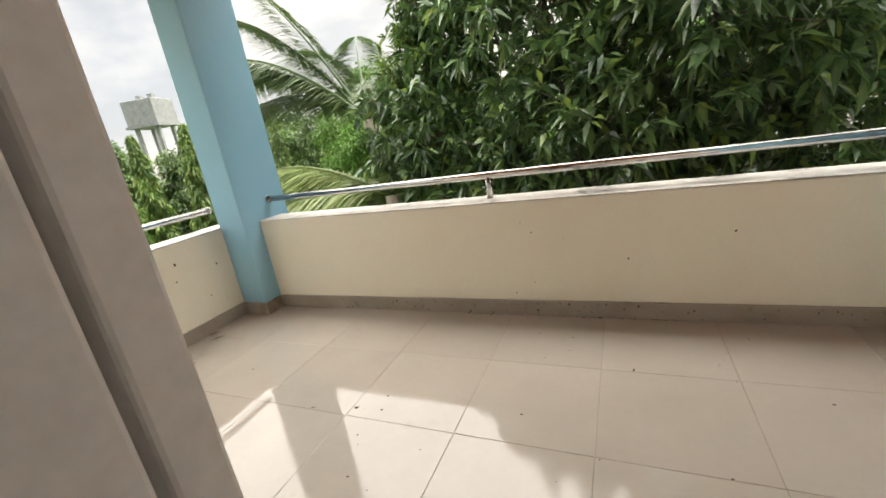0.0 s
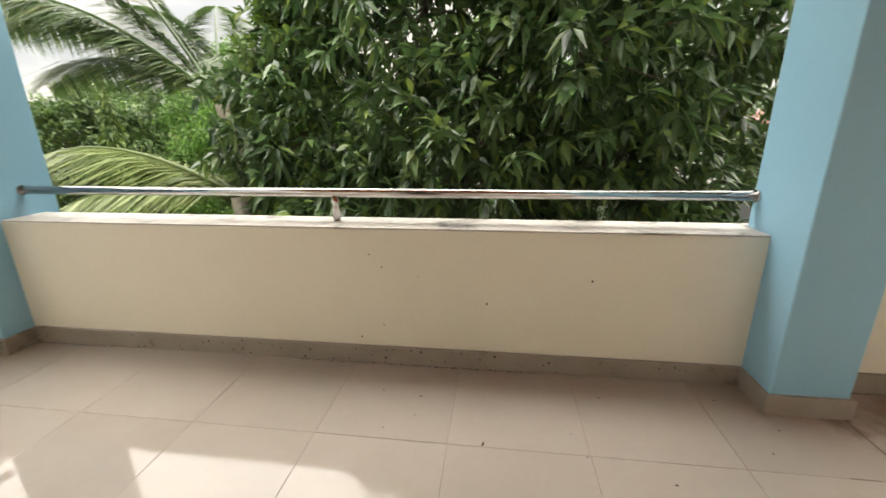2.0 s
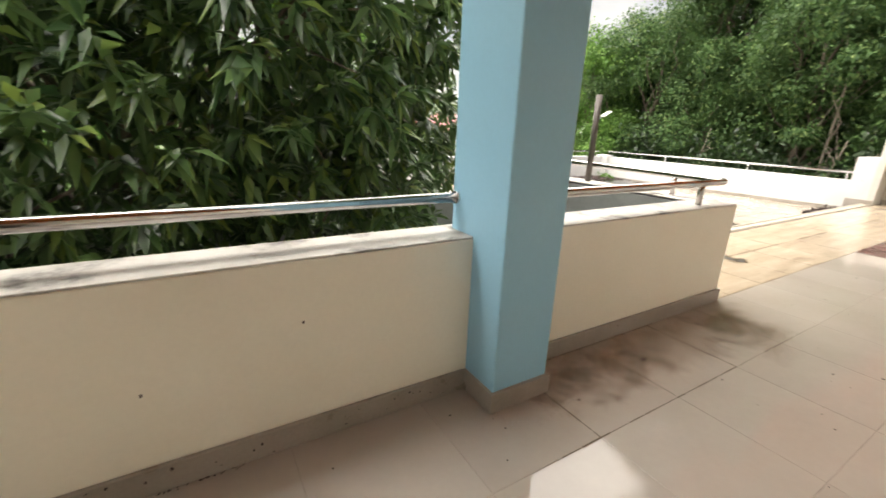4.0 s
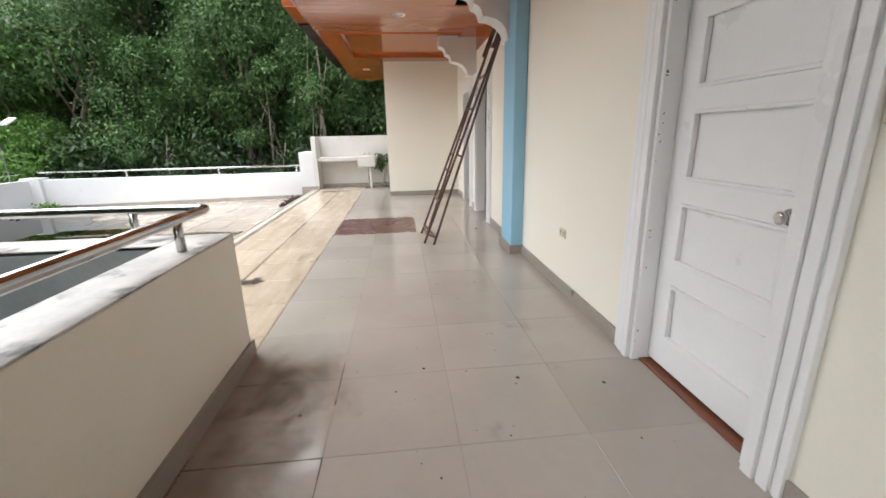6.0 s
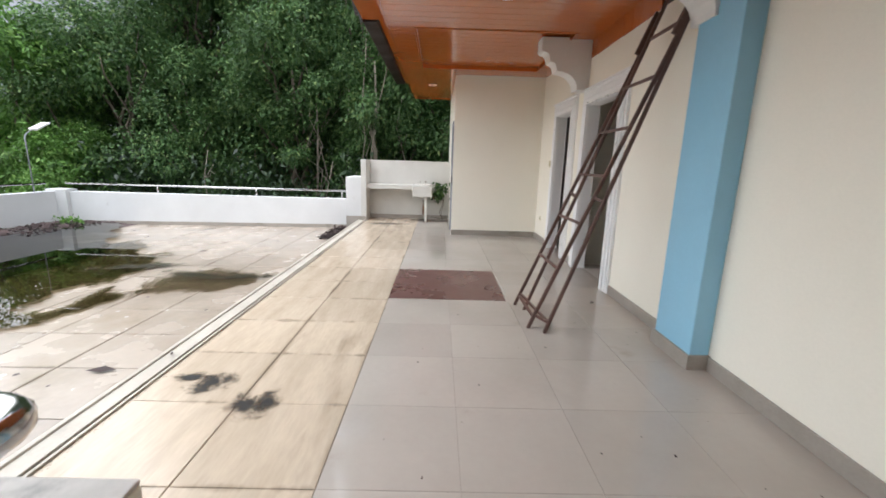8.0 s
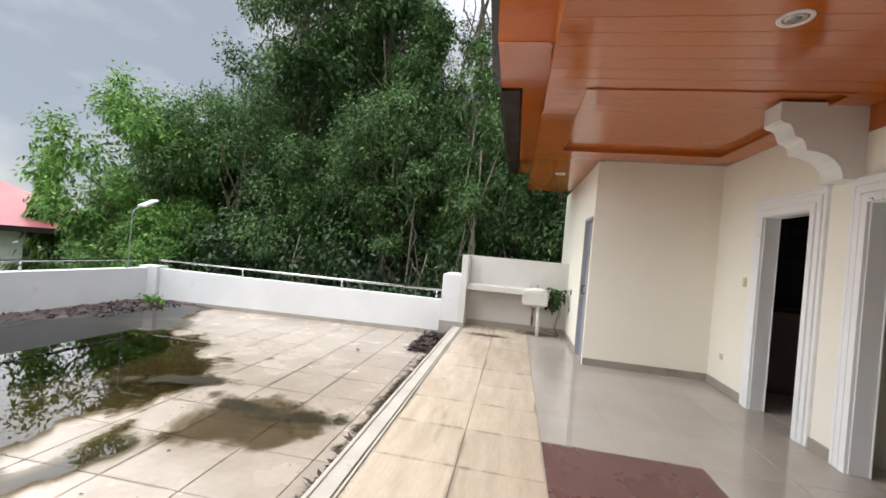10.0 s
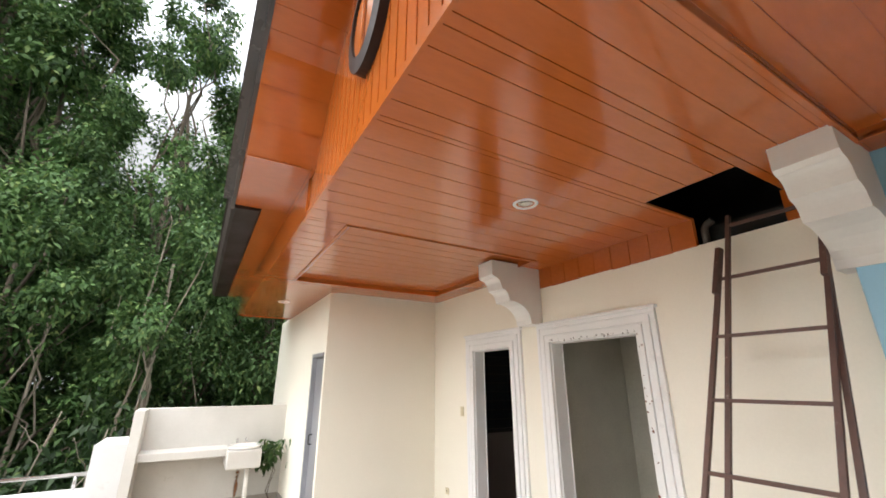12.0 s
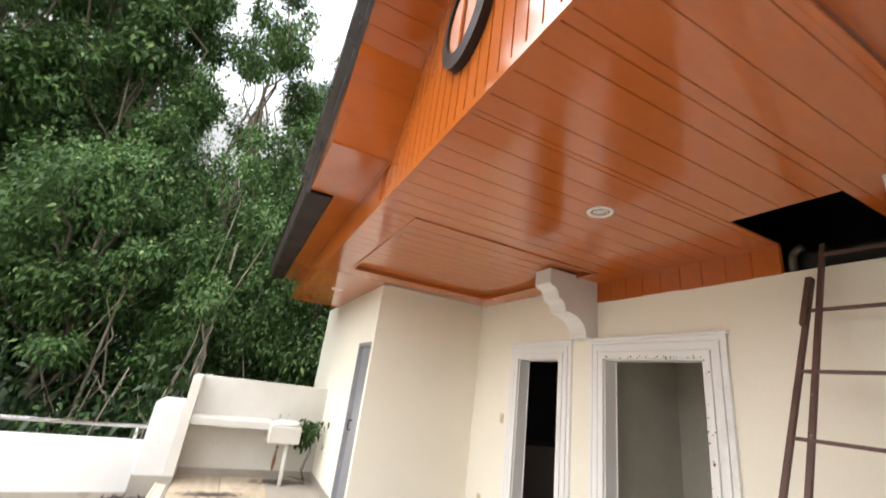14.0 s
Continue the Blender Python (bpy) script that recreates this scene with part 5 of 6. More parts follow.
# columnar trees and houses to the west
def columnar(seed, height, radius):
    rng = np.random.default_rng(seed)
    ob = thing("columnar_tree", (0, 0, 0), "slender columnar tree with drooping light green leaves", "tree", "columnar trees by the houses")
    bm = bmesh.new()
    limb(bm, (0, 0, -0.2), (0, 0, height * 0.95), 0.1, 0.02, rng, 0.01, 6, 7)
    part("trunk", bm, "bark", ob)
    n = 9500
    t = rng.uniform(0.06, 1.0, n)
    a = rng.uniform(0, 2 * math.pi, n)
    r = radius * np.minimum(1.0, (1 - t) * 1.5 + 0.06) * rng.uniform(0.35, 1.15, n) * (0.72 + 0.3 * np.sin(a * 3 + t * 30) + 0.22 * np.sin(a * 5 - t * 71))
    p = np.stack([r * np.cos(a), r * np.sin(a), t * height], 1)
    d = np.stack([np.cos(a) * 0.6, np.sin(a) * 0.6, np.full(n, -1.0)], 1) + rng.normal(size=(n, 3)) * 0.3
    crown = new("crown", leaf_mesh("columnar_crown", p, d, rng.normal(size=(n, 3)), np.full(n, 0.26) * rng.uniform(0.7, 1.2, n), np.full(n, 0.085), "leaf_column"))
    crown.parent = ob
    return ob


CT = columnar(3, 6.6, 0.62)
CT.matrix_basis = pose(-15.5, 10.8, GROUND, 0, 0, 0)
for x, y, turn, size in [(-17.5, 9.2, 40, 0.78), (-16.2, 12.4, 80, 1.0), (-13.4, 12.6, 130, 1.0), (-14.6, 14.6, 200, 1.05), (-19.0, 7.6, 220, 0.7), (-12.0, 15.5, 10, 0.95),
                         (-11.0, 17.5, 60, 1.0), (-9.0, 18.5, 100, 0.95), (-18.5, 11.0, 170, 0.8), (18.3, 22.2, 20, 1.15)]:
    copy_thing(CT, pose(x, y, GROUND, 0, 0, turn) @ Matrix.Diagonal((size, size, size, 1)))
GT = broad_tree("garden_tree", 61, 6.3, 2.6, 1.2, 300, 17000, 0.24, "leaf_garden", "bark", "broad dark green tree behind the houses", 16, crown_lo=1.0, group="garden trees")
GT.matrix_basis = pose(-17.0, 20.0, GROUND, 0, 0, 10)
for x, y, turn, size in [(-13, 22.5, 90, 1.1), (-22, 19, 200, 1.0), (-9.5, 23, 300, 1.15), (-6, 22, 30, 1.1), (-27, 17, 80, 1.05), (-31, 13, 150, 1.1), (-2, 21, 120, 1.1), (-35, 20, 250, 1.3),
                         (-36, 9, 20, 1.15), (-14.6, 16.6, 60, 0.95), (-39, 15, 190, 1.25), (-20, 24, 270, 1.2), (-12.2, 19.0, 330, 0.95), (-34, 5, 100, 1.05)]:
    copy_thing(GT, pose(x, y, GROUND, 0, 0, turn) @ Matrix.Diagonal((size, size, size, 1)))
for x, y, turn, size in [(-5.5, 15.5, 200, 0.75), (-8, 16.5, 200, 0.8), (-3.0, 14.5, 100, 0.7)]:
    place_tree(BT, x, y, GROUND, turn, size)


def house(name, x, y, turn, w, dp, h, wall_mat, roof_mat, label):
    """A hipped house with eaves, windows and a door band."""
    ob = thing(name, (0, 0, 0), label, "house")
    part("wall", boxes((-w / 2, w / 2, -dp / 2, dp / 2, -0.1, h)), wall_mat, ob)
    bm = bmesh.new()
    e = 0.7
    z0, z1 = h - 0.05, h + dp * 0.26
    rl = (w - dp) / 2 if w > dp else 0.2
    v = [bm.verts.new(p) for p in [(-w / 2 - e, -dp / 2 - e, z0), (w / 2 + e, -dp / 2 - e, z0), (w / 2 + e, dp / 2 + e, z0), (-w / 2 - e, dp / 2 + e, z0), (-rl, 0, z1), (rl, 0, z1)]]
    for f in ((0, 1, 5, 4), (1, 2, 5), (2, 3, 4, 5), (3, 0, 4), (3, 2, 1, 0)):
        bm.faces.new([v[i] for i in f])
    bmesh.ops.recalc_face_normals(bm, faces=bm.faces[:])
    part("roof", bm, roof_mat, ob)
    part("eave_board", boxes((-w / 2 - e, w / 2 + e, -dp / 2 - e - 0.03, -dp / 2 - e, z0 - 0.18, z0 + 0.02), (w / 2 + e, w / 2 + e + 0.03, -dp / 2 - e, dp / 2 + e, z0 - 0.18, z0 + 0.02)), "gutter", ob)
    for k, wx in enumerate((-w * 0.28, w * 0.05, w * 0.32)):
        win = part("window", boxes((wx - 0.7, wx + 0.7, -dp / 2 - 0.05, -dp / 2 + 0.02, h - 1.9, h - 0.6)), "white", ob)
        for s in (-0.35, 0.35):
            part("pane", boxes((wx + s - 0.3, wx + s + 0.3, -dp / 2 - 0.06, -dp / 2 - 0.05, h - 1.82, h - 0.68)), "glass", win)
    for wy in (-dp * 0.2, dp * 0.2):
        win = part("window", boxes((w / 2 - 0.02, w / 2 + 0.05, wy - 0.7, wy + 0.7, h - 1.9, h - 0.6)), "white", ob)
        part("pane", boxes((w / 2 + 0.05, w / 2 + 0.06, wy - 0.6, wy + 0.6, h - 1.82, h - 0.68)), "glass", win)
    ob.matrix_basis = pose(x, y, GROUND, 0, 0, turn)
    return ob


house("red_roof_house", -26.5, 12.4, 62, 7, 6, 3.5, "orange_wall", "red_roof", "orange painted house with a red hipped roof")
house("pink_roof_house", 18.0, 26.5, -35, 9, 7, 4.6, "white", "pink_roof", "white house with a faded red roof among trees")

tower = thing("water_tower", (0, 0, 0), "concrete water tower on four legs above the trees", "water tower")
for sx in (-1.5, 1.5):
    for sy in (-1.5, 1.5):
        part("leg", boxes((sx - 0.22, sx + 0.22, sy - 0.22, sy + 0.22, 0, 13)), "concrete", tower)
bm = bmesh.new()
box(bm, -2.2, 2.2, -2.2, 2.2, 13, 16.2, bevel=0.1)
box(bm, -2.4, 2.4, -2.4, 2.4, 12.7, 13.0)
part("tank", bm, "concrete", tower)
for sx in (-0.8, 0.9):
    part("hatch_box", boxes((sx - 0.35, sx + 0.35, -0.35, 0.35, 16.2, 16.9)), "concrete", tower)
tower.matrix_basis = pose(-44.3, 32.2, GROUND, 0, 0, 20) @ Matrix.Diagonal((0.76, 0.76, 0.78, 1))

# potted twig over the basin
rng = np.random.default_rng(9)
plant = thing("sink_plant", (14.13, 4.1, 0.86), "leafy green plant hanging beside the basin", "plant")
bm = bmesh.new()
stems = [((14.25, 4.02, 0.0), (14.21, 4.05, 0.55)), ((14.25, 4.0, 0.0), (14.13, 4.15, 0.75)), ((14.13, 4.15, 0.75), (14.03, 4.22, 0.9)), ((14.21, 4.05, 0.55), (14.08, 4.05, 0.8)), ((14.23, 4.0, 0.02), (14.03, 4.3, 0.1))]
for p, q in stems:
    limb(bm, p, q, 0.008, 0.004, rng, 0.1, 4, 5)
part("stem", bm, "bark", plant)
c = np.array([14.08, 4.1, 0.72]) + rng.normal(size=(60, 3)) * np.array([0.09, 0.09, 0.11])
b, d, nr, ln, wd = whorls(rng, c, unit(rng.normal(size=c.shape)), 5, 0.11, 0.045, 1.0, 0.4)
lv = new("foliage", leaf_mesh("plant_leaves", b, d, nr, ln, wd, "leaf_forest"))
lv.parent = plant
lv.matrix_parent_inverse = plant.matrix_basis.inverted()

# ---- floor tiles, last ----
def tile_mesh(name, w, h, material):
    bm = bmesh.new()
    box(bm, -w / 2, w / 2, -h / 2, h / 2, -0.012, 0.0)
    top = [e for e in bm.edges if all(v.co.z > -0.001 for v in e.verts)]
    bmesh.ops.bevel(bm, geom=top, offset=0.002, segments=1, affect="EDGES")
    return mesh_of(name, bm, material)


def lay(parent, x0, x1, y0, y1, z, material, ox=TX, oy=TY, gap=0.002):
    i0, i1 = math.floor((x0 - ox) / STEP), math.ceil((x1 - ox) / STEP)
    j0, j1 = math.floor((y0 - oy) / STEP), math.ceil((y1 - oy) / STEP)
    cache = {}
    for i in range(i0, i1):
        for j in range(j0, j1):
            a, b = max(x0, ox + i * STEP), min(x1, ox + (i + 1) * STEP)
            c, d = max(y0, oy + j * STEP), min(y1, oy + (j + 1) * STEP)
            if b - a < 0.02 or d - c < 0.02:
                continue
            key = (round(b - a, 3), round(d - c, 3))
            if key not in cache:
                cache[key] = tile_mesh("tile", b - a - gap, d - c - gap, material)
            ob = new("tile", cache[key])
            ob.parent = parent
            ob.location = ((a + b) / 2, (c + d) / 2, z + random.uniform(-0.0006, 0.0006))


lay(floor, WEST, 12.19, WALL_IN, TY, 0.0, "tile", gap=0.0009)
lay(floor, 12.19, 14.42, 3.87, TY, 0.0, "tile")
lay(floor_out, 4.95, 14.42, TY, CURB[0], 0.0, "tile_out", gap=0.0055)
lay(terrace, 4.96, FAR_X, CURB[1], SIDE_Y, LOW, "tile_terrace", ox=TX + 0.1, oy=CURB[1] + 0.3, gap=0.008)


# ---- dirt, puddles and litter ----
def flakes(rng, pts, sizes, z, lift=0.0012):
    """Thin ragged flakes lying flat, all in one mesh."""
    bm = bmesh.new()
    for (x, y), s in zip(pts, sizes):
        n = rng.integers(5, 8)
        a0, st = rng.uniform(0, 6.28), rng.uniform(0.45, 1.0)
        h = z + 0.0008 + lift * rng.random()
        vs = []
        for k in range(n):
            a = a0 + 2 * math.pi * k / n
            r = s * rng.uniform(0.55, 1.1)
            vs.append(bm.verts.new((x + r * math.cos(a), y + r * st * math.sin(a), h)))
        bm.faces.new(vs)
    return bm


def patch(seed, x, y, rx, ry, n, z, material, label, name="stain", turn=0.0, size=0.02):
    rng = np.random.default_rng(seed)
    p = rng.normal(size=(n, 2)) * 0.42
    c, s = math.cos(radians(turn)), math.sin(radians(turn))
    p = p * np.array([rx, ry])
    p = np.stack([x + p[:, 0] * c - p[:, 1] * s, y + p[:, 0] * s + p[:, 1] * c], 1)
    ob = tagged(part(name, flakes(rng, p, rng.exponential(size, n) + 0.004, z), material), label, name.replace("_", " "), kind="stuff")
    return drained(ob) if z < -0.2 else ob


def blot(x, y, rx, ry, turn, z, material, label, name="stain"):
    """A thin film of dirt lying on the tiles."""
    bm = bmesh.new()
    n = 20
    bm.faces.new([bm.verts.new((1.5 * math.cos(2 * math.pi * k / n), 1.5 * math.sin(2 * math.pi * k / n), 0)) for k in range(n)])
    ob = tagged(part(name, bm, material), label, name.replace("_", " "), kind="stuff")
    ob.matrix_basis = pose(x, y, z, 0, 0, turn) @ Matrix.Diagonal((rx, ry, 1, 1))
    return drained(ob) if z < -0.2 else ob


blot(6.60, 5.47, 0.13, 0.17, 25, 0.0024, "blot", "black mould patch on the beige tiles")
blot(6.66, 5.64, 0.07, 0.11, 0, 0.0030, "blot", "black mould patch on the beige tiles")
blot(6.37, 5.16, 0.15, 0.12, 60, 0.0024, "blot", "black mould patch on the beige tiles")
blot(6.44, 5.06, 0.12, 0.08, 20, 0.0030, "blot", "black mould patch on the beige tiles")
blot(9.57, 6.74, 0.18, 0.64, 12, LOW + 0.0052, "wet_blot", "black silt streak on the wet terrace")
blot(9.63, 7.47, 0.18, 0.55, -15, LOW + 0.0058, "wet_blot", "black silt streak on the wet terrace")
blot(9.95, 8.35, 0.2, 0.74, 20, LOW + 0.0064, "wet_blot", "black silt streak on the wet terrace")
blot(10.6, 6.13, 2.6, 0.17, 0, LOW + 0.0070, "wet_blot", "black silt along the foot of the kerb")
blot(8.0, 6.04, 1.4, 0.06, 0, LOW + 0.0076, "wet_blot", "black silt along the foot of the kerb")
blot(13.4, 5.3, 0.16, 0.5, 0, 0.0024, "blot", "dark dirt near the wash corner")
blot(14.1, 4.4, 0.2, 0.5, 0, 0.0024, "blot", "dark dirt below the basin")
blot(3.7, 4.35, 1.0, 0.24, 0, 0.0024, "mud_film", "brown dried mud wash beside the parapet", "mud_smear")
blot(4.55, 4.2, 0.4, 0.34, 0, 0.0031, "mud_film", "brown dried mud wash beside the parapet", "mud_smear")
blot(3.1, 4.35, 0.45, 0.2, 0, 0.0031, "mud_film", "brown dried mud wash beside the parapet", "mud_smear")
bm = bmesh.new()
rng = np.random.default_rng(12)
for j, (x0, x1, y0, y1) in enumerate([(TX - 3 * STEP, None, TY - STEP, PAR - 0.03), (TX - 4 * STEP, None, TY - STEP * 0.97, PAR - 0.03), (TX - 5 * STEP, None, TY - STEP, PAR - 0.22),
                                      (TX - 5.4 * STEP, TX - 3 * STEP, TY - STEP, None), (TX - 2.4 * STEP, TX - 1.7 * STEP, TY - STEP, None), (TX - 2 * STEP, None, TY - STEP * 0.6, PAR - 0.03)]):
    a, b = (y0, y1) if x1 is None else (x0, x1)
    while a < b:
        e = min(b, a + rng.uniform(0.03, 0.12))
        wd = rng.uniform(0.001, 0.0042)
        box(bm, *((x0 - wd, x0 + wd, a, e) if x1 is None else (a, e, y0 - wd, y0 + wd)), 0.0002, 0.0009)
        a = e + rng.choice([0.0, 0.0, 0.01])
tagged(part("dirty_joint", bm, "grout_dark"), "dark dirt packed into the joints of the floor tiles", "dirt", kind="stuff")
patch(3, 9.54, 6.97, 0.3, 1.2, 260, LOW, "mould", "dark specks on the wet terrace", size=0.008)


run = blot(0, 0, 0.3, 0.05, 0, 0, "rust_run", "brown rust streak on the wall below the basin", "rust_streak")
run.matrix_basis = pose(14.4165, 4.5, 0.26, 0, 90, 0) @ Matrix.Diagonal((0.3, 0.05, 1, 1))


def litter(seed, x0, x1, y0, y1, n, z, high, name, label):
    """A low heap of dead leaves and twigs."""
    rng = np.random.default_rng(seed)
    u = rng.random((n, 2)) ** np.array([1.0, 1.0])
    p = np.stack([x0 + (x1 - x0) * u[:, 0], y0 + (y1 - y0) * u[:, 1], z + 0.004 + high * rng.random(n) ** 2], 1)
    d = rng.normal(size=(n, 3)) * np.array([1, 1, 0.25])
    nr = rng.normal(size=(n, 3)) * 0.4 + np.array([0, 0, 1.0])
    me = leaf_mesh(name, p, d, nr, 0.09 * rng.uniform(0.5, 1.4, n), 0.04 * rng.uniform(0.6, 1.3, n), "debris", droop=0.0)
    return drained(tagged(new(name, me), label, "leaf litter", kind="stuff"))


litter(1, 11.97, 13.85, 11.75, 12.88, 1500, LOW + 0.03, 0.06, "leaf_litter", "dark heap of dead leaves in the terrace corner")
litter(2, 10.7, 12.1, 12.3, 12.88, 500, LOW + 0.02, 0.05, "leaf_litter", "dark dead leaves along the terrace wall")
litter(3, 12.4, 13.88, 6.0, 6.5, 1300, LOW, 0.06, "leaf_litter", "dead leaves where kerb and wall meet")
litter(4, 8.2, 12.9, 6.0, 6.13, 1100, LOW, 0.03, "leaf_litter", "dead leaves along the drain kerb")
rng = np.random.default_rng(31)
c = np.array([13.54, 12.4, LOW + 0.1]) + rng.normal(size=(26, 3)) * np.array([0.1, 0.18, 0.05])
b, dd, nr, ln, wd = whorls(rng, c, unit(rng.normal(size=c.shape) + np.array([0, 0, 1.5])), 5, 0.1, 0.05, 0.8, 0.0)
drained(tagged(new("weed", leaf_mesh("weed", b, dd, nr, ln, wd, "leaf_bright")), "small bright green weed in the terrace corner", "plant", kind="stuff"))

# rain water standing on the terrace
blot(8.94, 10.37, 2.48, 1.84, 25, LOW + 0.003, "water", "wide shallow rain puddle on the terrace tiles", "puddle")
blot(11.0, 10.9, 1.84, 0.9, 20, LOW + 0.0034, "water", "wide shallow rain puddle on the terrace tiles", "puddle")
blot(9.4, 7.06, 0.5, 0.69, 10, LOW + 0.003, "wet_film", "wet film of rain water on the terrace tiles", "puddle")

# soil washed into the terrace corner
bm = bmesh.new()
rng = np.random.default_rng(19)
gx, gy = 46, 30
grid = []
for i in range(gx + 1):
    col = []
    for j in range(gy + 1):
        x, y = 9.77 + 4.13 * i / gx, 11.0 + 1.94 * j / gy
        reach = 1.75 * min(1.0, max(0.0, (x - 9.86) / 2.95)) ** 0.8
        f = (y - (SIDE_Y - reach)) / max(reach, 0.05)
        bumpy = 0.5 + 0.25 * math.sin(x * 9 + y * 5) + 0.2 * math.sin(x * 17 - y * 11 + 1) + rng.normal() * 0.25
        h = -0.02 + (0.03 + 0.1 * min(1, f * 1.6) * max(0.25, bumpy)) * (1 if f > 0 else 0) + (0.0 if f > 0 else -0.01)
        col.append(bm.verts.new((x, y, LOW + h)))
    grid.append(col)
for i in range(gx):
    for j in range(gy):
        bm.faces.new((grid[i][j], grid[i + 1][j], grid[i + 1][j + 1], grid[i][j + 1]))
drained(tagged(part("soil_heap", bm, "soil"), "dark wet soil washed into the terrace corner", "soil", kind="stuff"))

# specks and single dead leaves
rng = np.random.default_rng(21)
p = np.stack([rng.uniform(-2.0, 8.0, 150), rng.uniform(2.4, 4.5, 150)], 1)
tagged(part("floor_speck", flakes(rng, p, rng.exponential(0.004, 150) + 0.003, 0.0), "debris"), "tiny dark specks of dirt on the floor tiles", "dirt", kind="stuff")
p = np.stack([rng.uniform(5.0, 12.0, 90), rng.uniform(6.2, 9.5, 90)], 1)
drained(tagged(part("terrace_speck", flakes(rng, p, rng.exponential(0.008, 90) + 0.004, LOW), "debris"), "small dark bits on the terrace tiles", "dirt", kind="stuff"))


def dead_leaf(x, y, z, turn, size):
    me = leaf_mesh("dead_leaf", np.zeros((1, 3)), np.array([[1.0, 0, 0.12]]), np.array([[0, 0.25, 1.0]]), np.array([size]), np.array([size * 0.35]), "debris", droop=0.1)
    ob = tagged(new("dead_leaf", me), "dark curled dead leaf on the tiles", "leaf", group="dead leaves")
    ob.matrix_basis = pose(x, y, z + 0.006, 0, 0, turn)
    if z < -0.2:
        drained(ob)


for row in [(-2.0, 3.91, 0, 60, 0.13), (-2.12, 3.98, 0, 50, 0.12), (7.08, 6.44, LOW, 100, 0.2), (-0.52, 3.39, 0, 20, 0.04), (1.09, 3.99, 0, 80, 0.035), (8.3, 2.5, 0, 130, 0.09),
            (3.5, 4.3, 0, 10, 0.07), (11.98, 7.15, LOW, 40, 0.15), (11.06, 7.98, LOW, 140, 0.15), (6.9, 5.9, 0.02, 30, 0.06)]:
    dead_leaf(*row)

# ---- chips, rust dots and dirt lines on upright faces ----
def wall_flakes(rng, n, face, a0, a1, z0, z1, size, material, name, label):
    """Small ragged marks on a wall; face gives the axis and its place."""
    bm = bmesh.new()
    axis, at = face
    for _ in range(n):
        a, z, s = rng.uniform(a0, a1), rng.uniform(z0, z1), size * rng.uniform(0.4, 1.4)
        st, t0 = rng.uniform(0.5, 1.6), rng.uniform(0, 6.28)
        vs = []
        for k in range(6):
            t = t0 + k * math.pi / 3
            r = s * rng.uniform(0.6, 1.1)
            p, q = a + r * math.cos(t), z + r * st * math.sin(t)
            vs.append(bm.verts.new((p, at, q) if axis == "y" else (at, p, q)))
        bm.faces.new(vs)
    return tagged(part(name, bm, material), label, "wall mark", kind="stuff")


rng = np.random.default_rng(63)
wall_flakes(rng, 14, ("x", WEST + 0.0015), 2.5, 4.4, 0.2, 0.74, 0.011, "debris", "wall_chip", "small dark chips in the end parapet paint")
wall_flakes(rng, 9, ("y", PAR - 0.0015), -1.9, 2.3, 0.16, 0.76, 0.006, "debris", "wall_chip", "small dark chips in the parapet paint")
wall_flakes(rng, 60, ("y", PAR - 0.0215), -1.9, 2.3, 0.01, 0.1, 0.006, "debris", "wall_chip", "dark dirt spots on the skirting")
wall_flakes(rng, 22, ("y", WALL + 0.0462), 8.73, 8.79, 0.2, 2.2, 0.008, "threshold", "paint_chip", "chipped paint on the doorway casing")
wall_flakes(rng, 30, ("y", WALL + 0.0462), 8.79, 9.77, 2.14, 2.165, 0.008, "interior_dark", "paint_chip", "chipped paint on the doorway head")
wall_flakes(rng, 16, ("x", DOORS["door_1"][1] - 0.0305), WALL - 0.01, WALL + 0.018, 0.1, 2.0, 0.006, "threshold", "rust_dot", "rust dots on the white door lining")
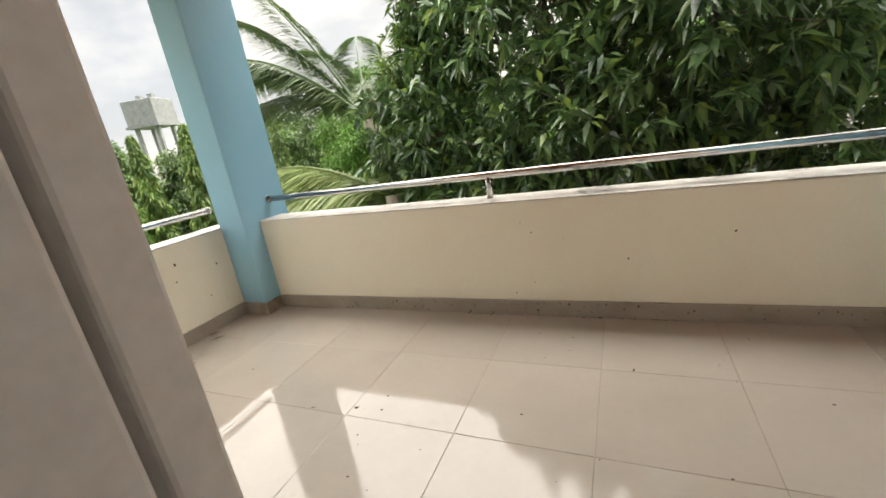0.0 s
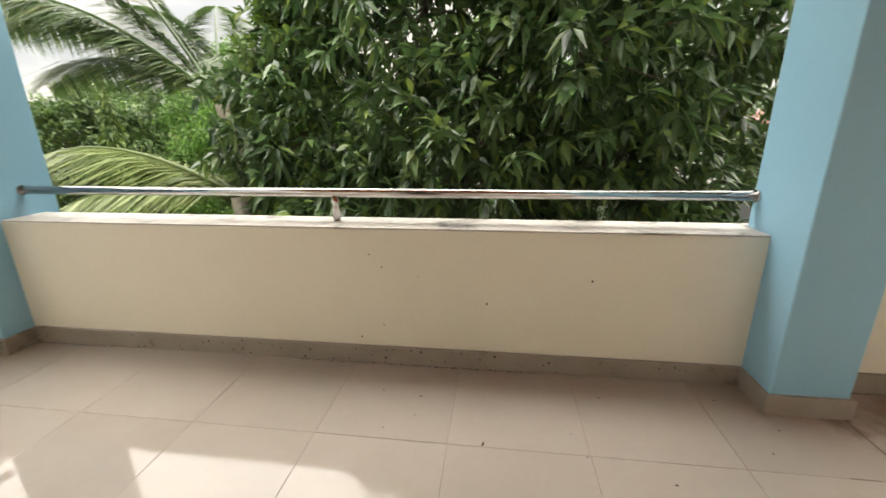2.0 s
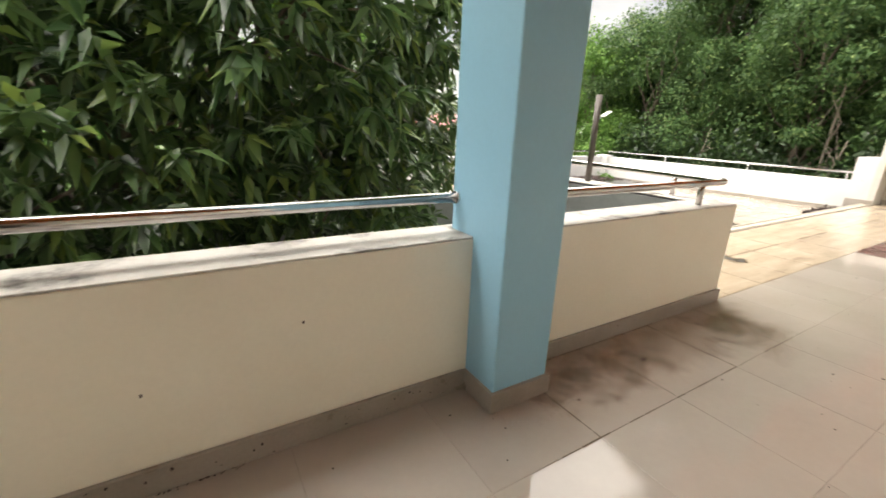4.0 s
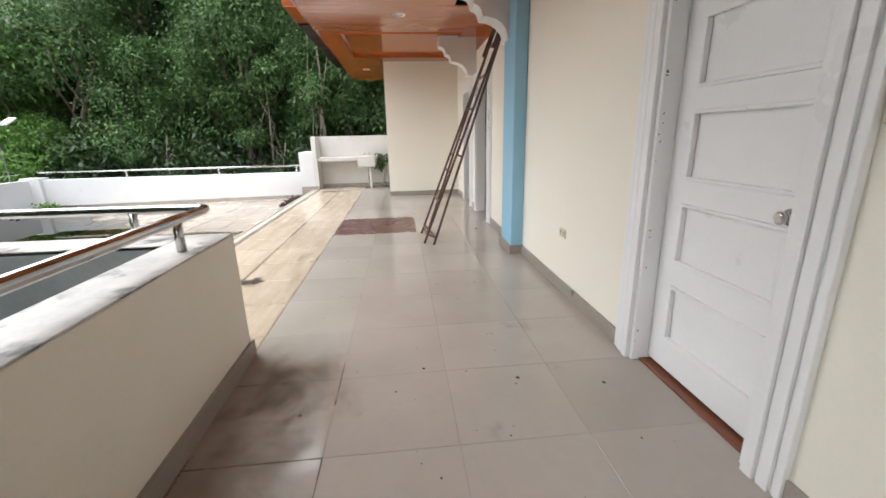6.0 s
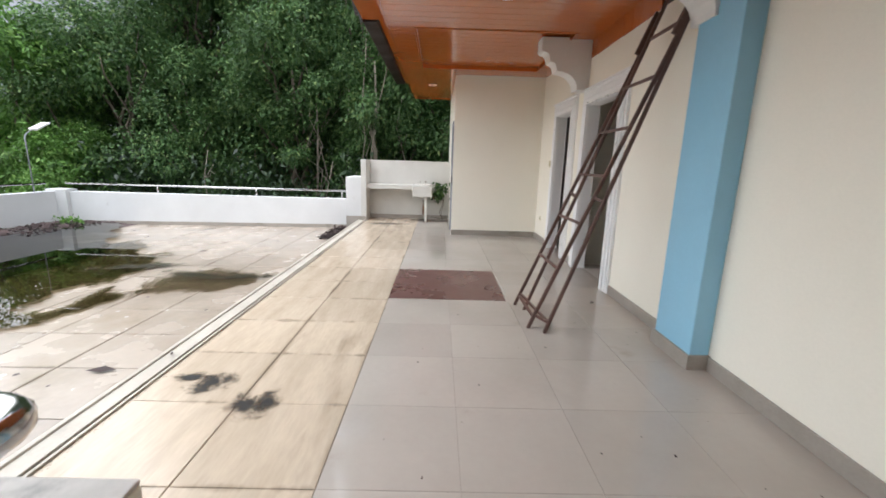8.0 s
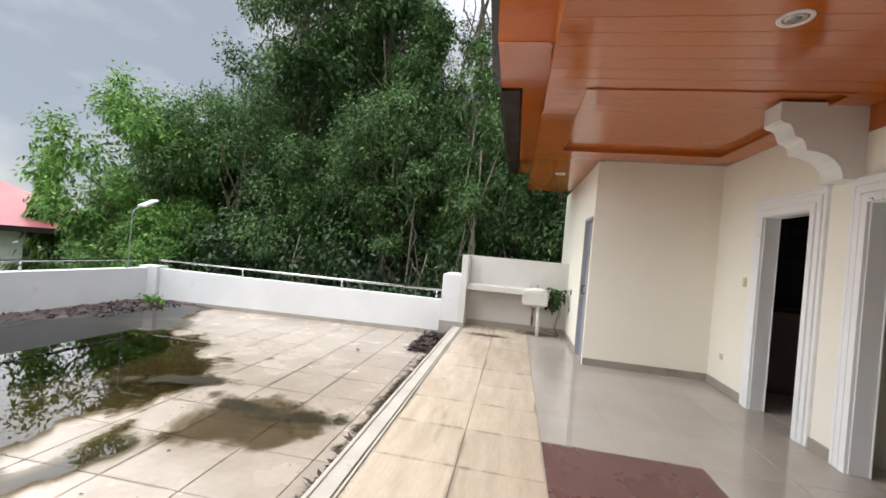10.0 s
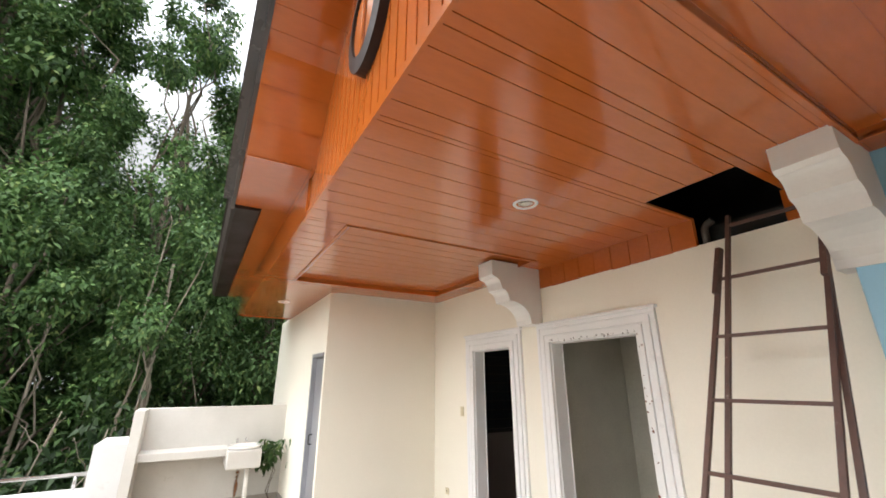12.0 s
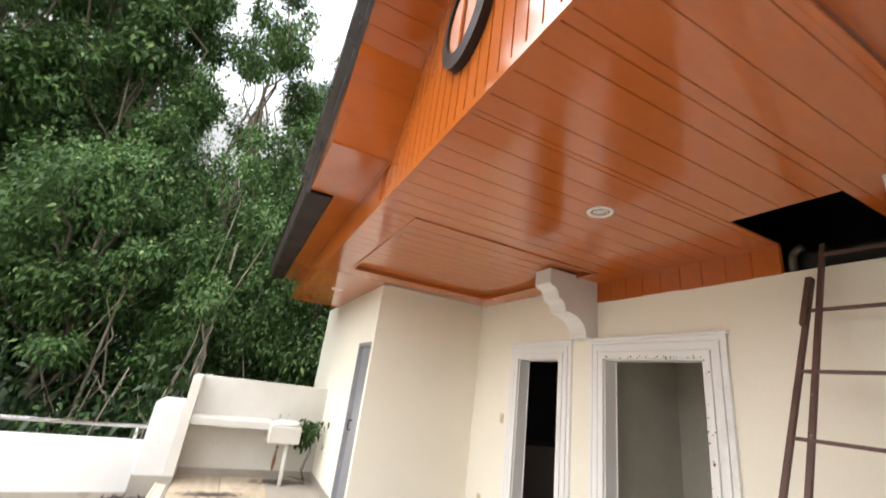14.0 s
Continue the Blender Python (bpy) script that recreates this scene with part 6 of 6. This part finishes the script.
p = np.stack([rng.uniform(-1.95, 4.9, 900), PAR - 0.022 - np.abs(rng.normal(size=900)) * 0.006], 1)
p = p[(p[:, 0] < 2.4) | (p[:, 0] > 2.78)]
p = p[np.sin(p[:, 0] * 2.3) + 0.5 * np.sin(p[:, 0] * 7.1) > -0.2]
tagged(part("dirt_line", flakes(rng, p, np.full(len(p), 0.005), 0.0), "debris"), "dark dirt along the foot of the parapet", "dirt", kind="stuff")
p = np.stack([rng.uniform(5.0, 13.8, 900), CURB[0] - 0.006 - np.abs(rng.normal(size=900)) * 0.012], 1)
tagged(part("dirt_line", flakes(rng, p, np.full(len(p), 0.004), 0.0), "debris"), "dark dirt along the drain kerb", "dirt", kind="stuff")

# young tree with lighter leaves beside the mango
rng = np.random.default_rng(15)
ym = thing("young_mango_tree", (-1.9, 8.6, GROUND), "young mango tree with lighter green leaves", "tree")
bm = bmesh.new()
tr = limb(bm, (-1.9, 8.6, GROUND), (-1.8, 8.5, 1.6), 0.09, 0.04, rng, 0.04, 6, 8)
part("trunk", bm, "bark", ym)
lobes = np.array([[-2.0, 8.2, 1.5, 0.6], [-1.7, 8.0, 2.3, 0.6], [-2.1, 8.3, 0.7, 0.6], [-1.5, 8.2, 3.0, 0.5], [-1.6, 8.0, 0.1, 0.6], [-2.3, 8.5, 2.0, 0.5]])
bm = bmesh.new()
for x, y, z, r in lobes:
    limb(bm, tr[4], (x, y, z), 0.025, 0.008, rng, 0.1, 5, 5)
part("limb_structure", bm, "bark", ym)
n = 620
pick = rng.integers(0, len(lobes), n)
v = unit(rng.normal(size=(n, 3)))
q = lobes[pick, :3] + v * (lobes[pick, 3] * rng.uniform(0.4, 1.05, n))[:, None]
b, dd, nr, ln, wd = whorls(rng, q, v, 9, 0.2, 0.05, 0.95, 0.3)
crown = new("crown", leaf_mesh("young_crown", b, dd, nr, ln, wd, "leaf_column", droop=0.25, fold=0.2))
crown.parent = ym
crown.matrix_parent_inverse = ym.matrix_basis.inverted()
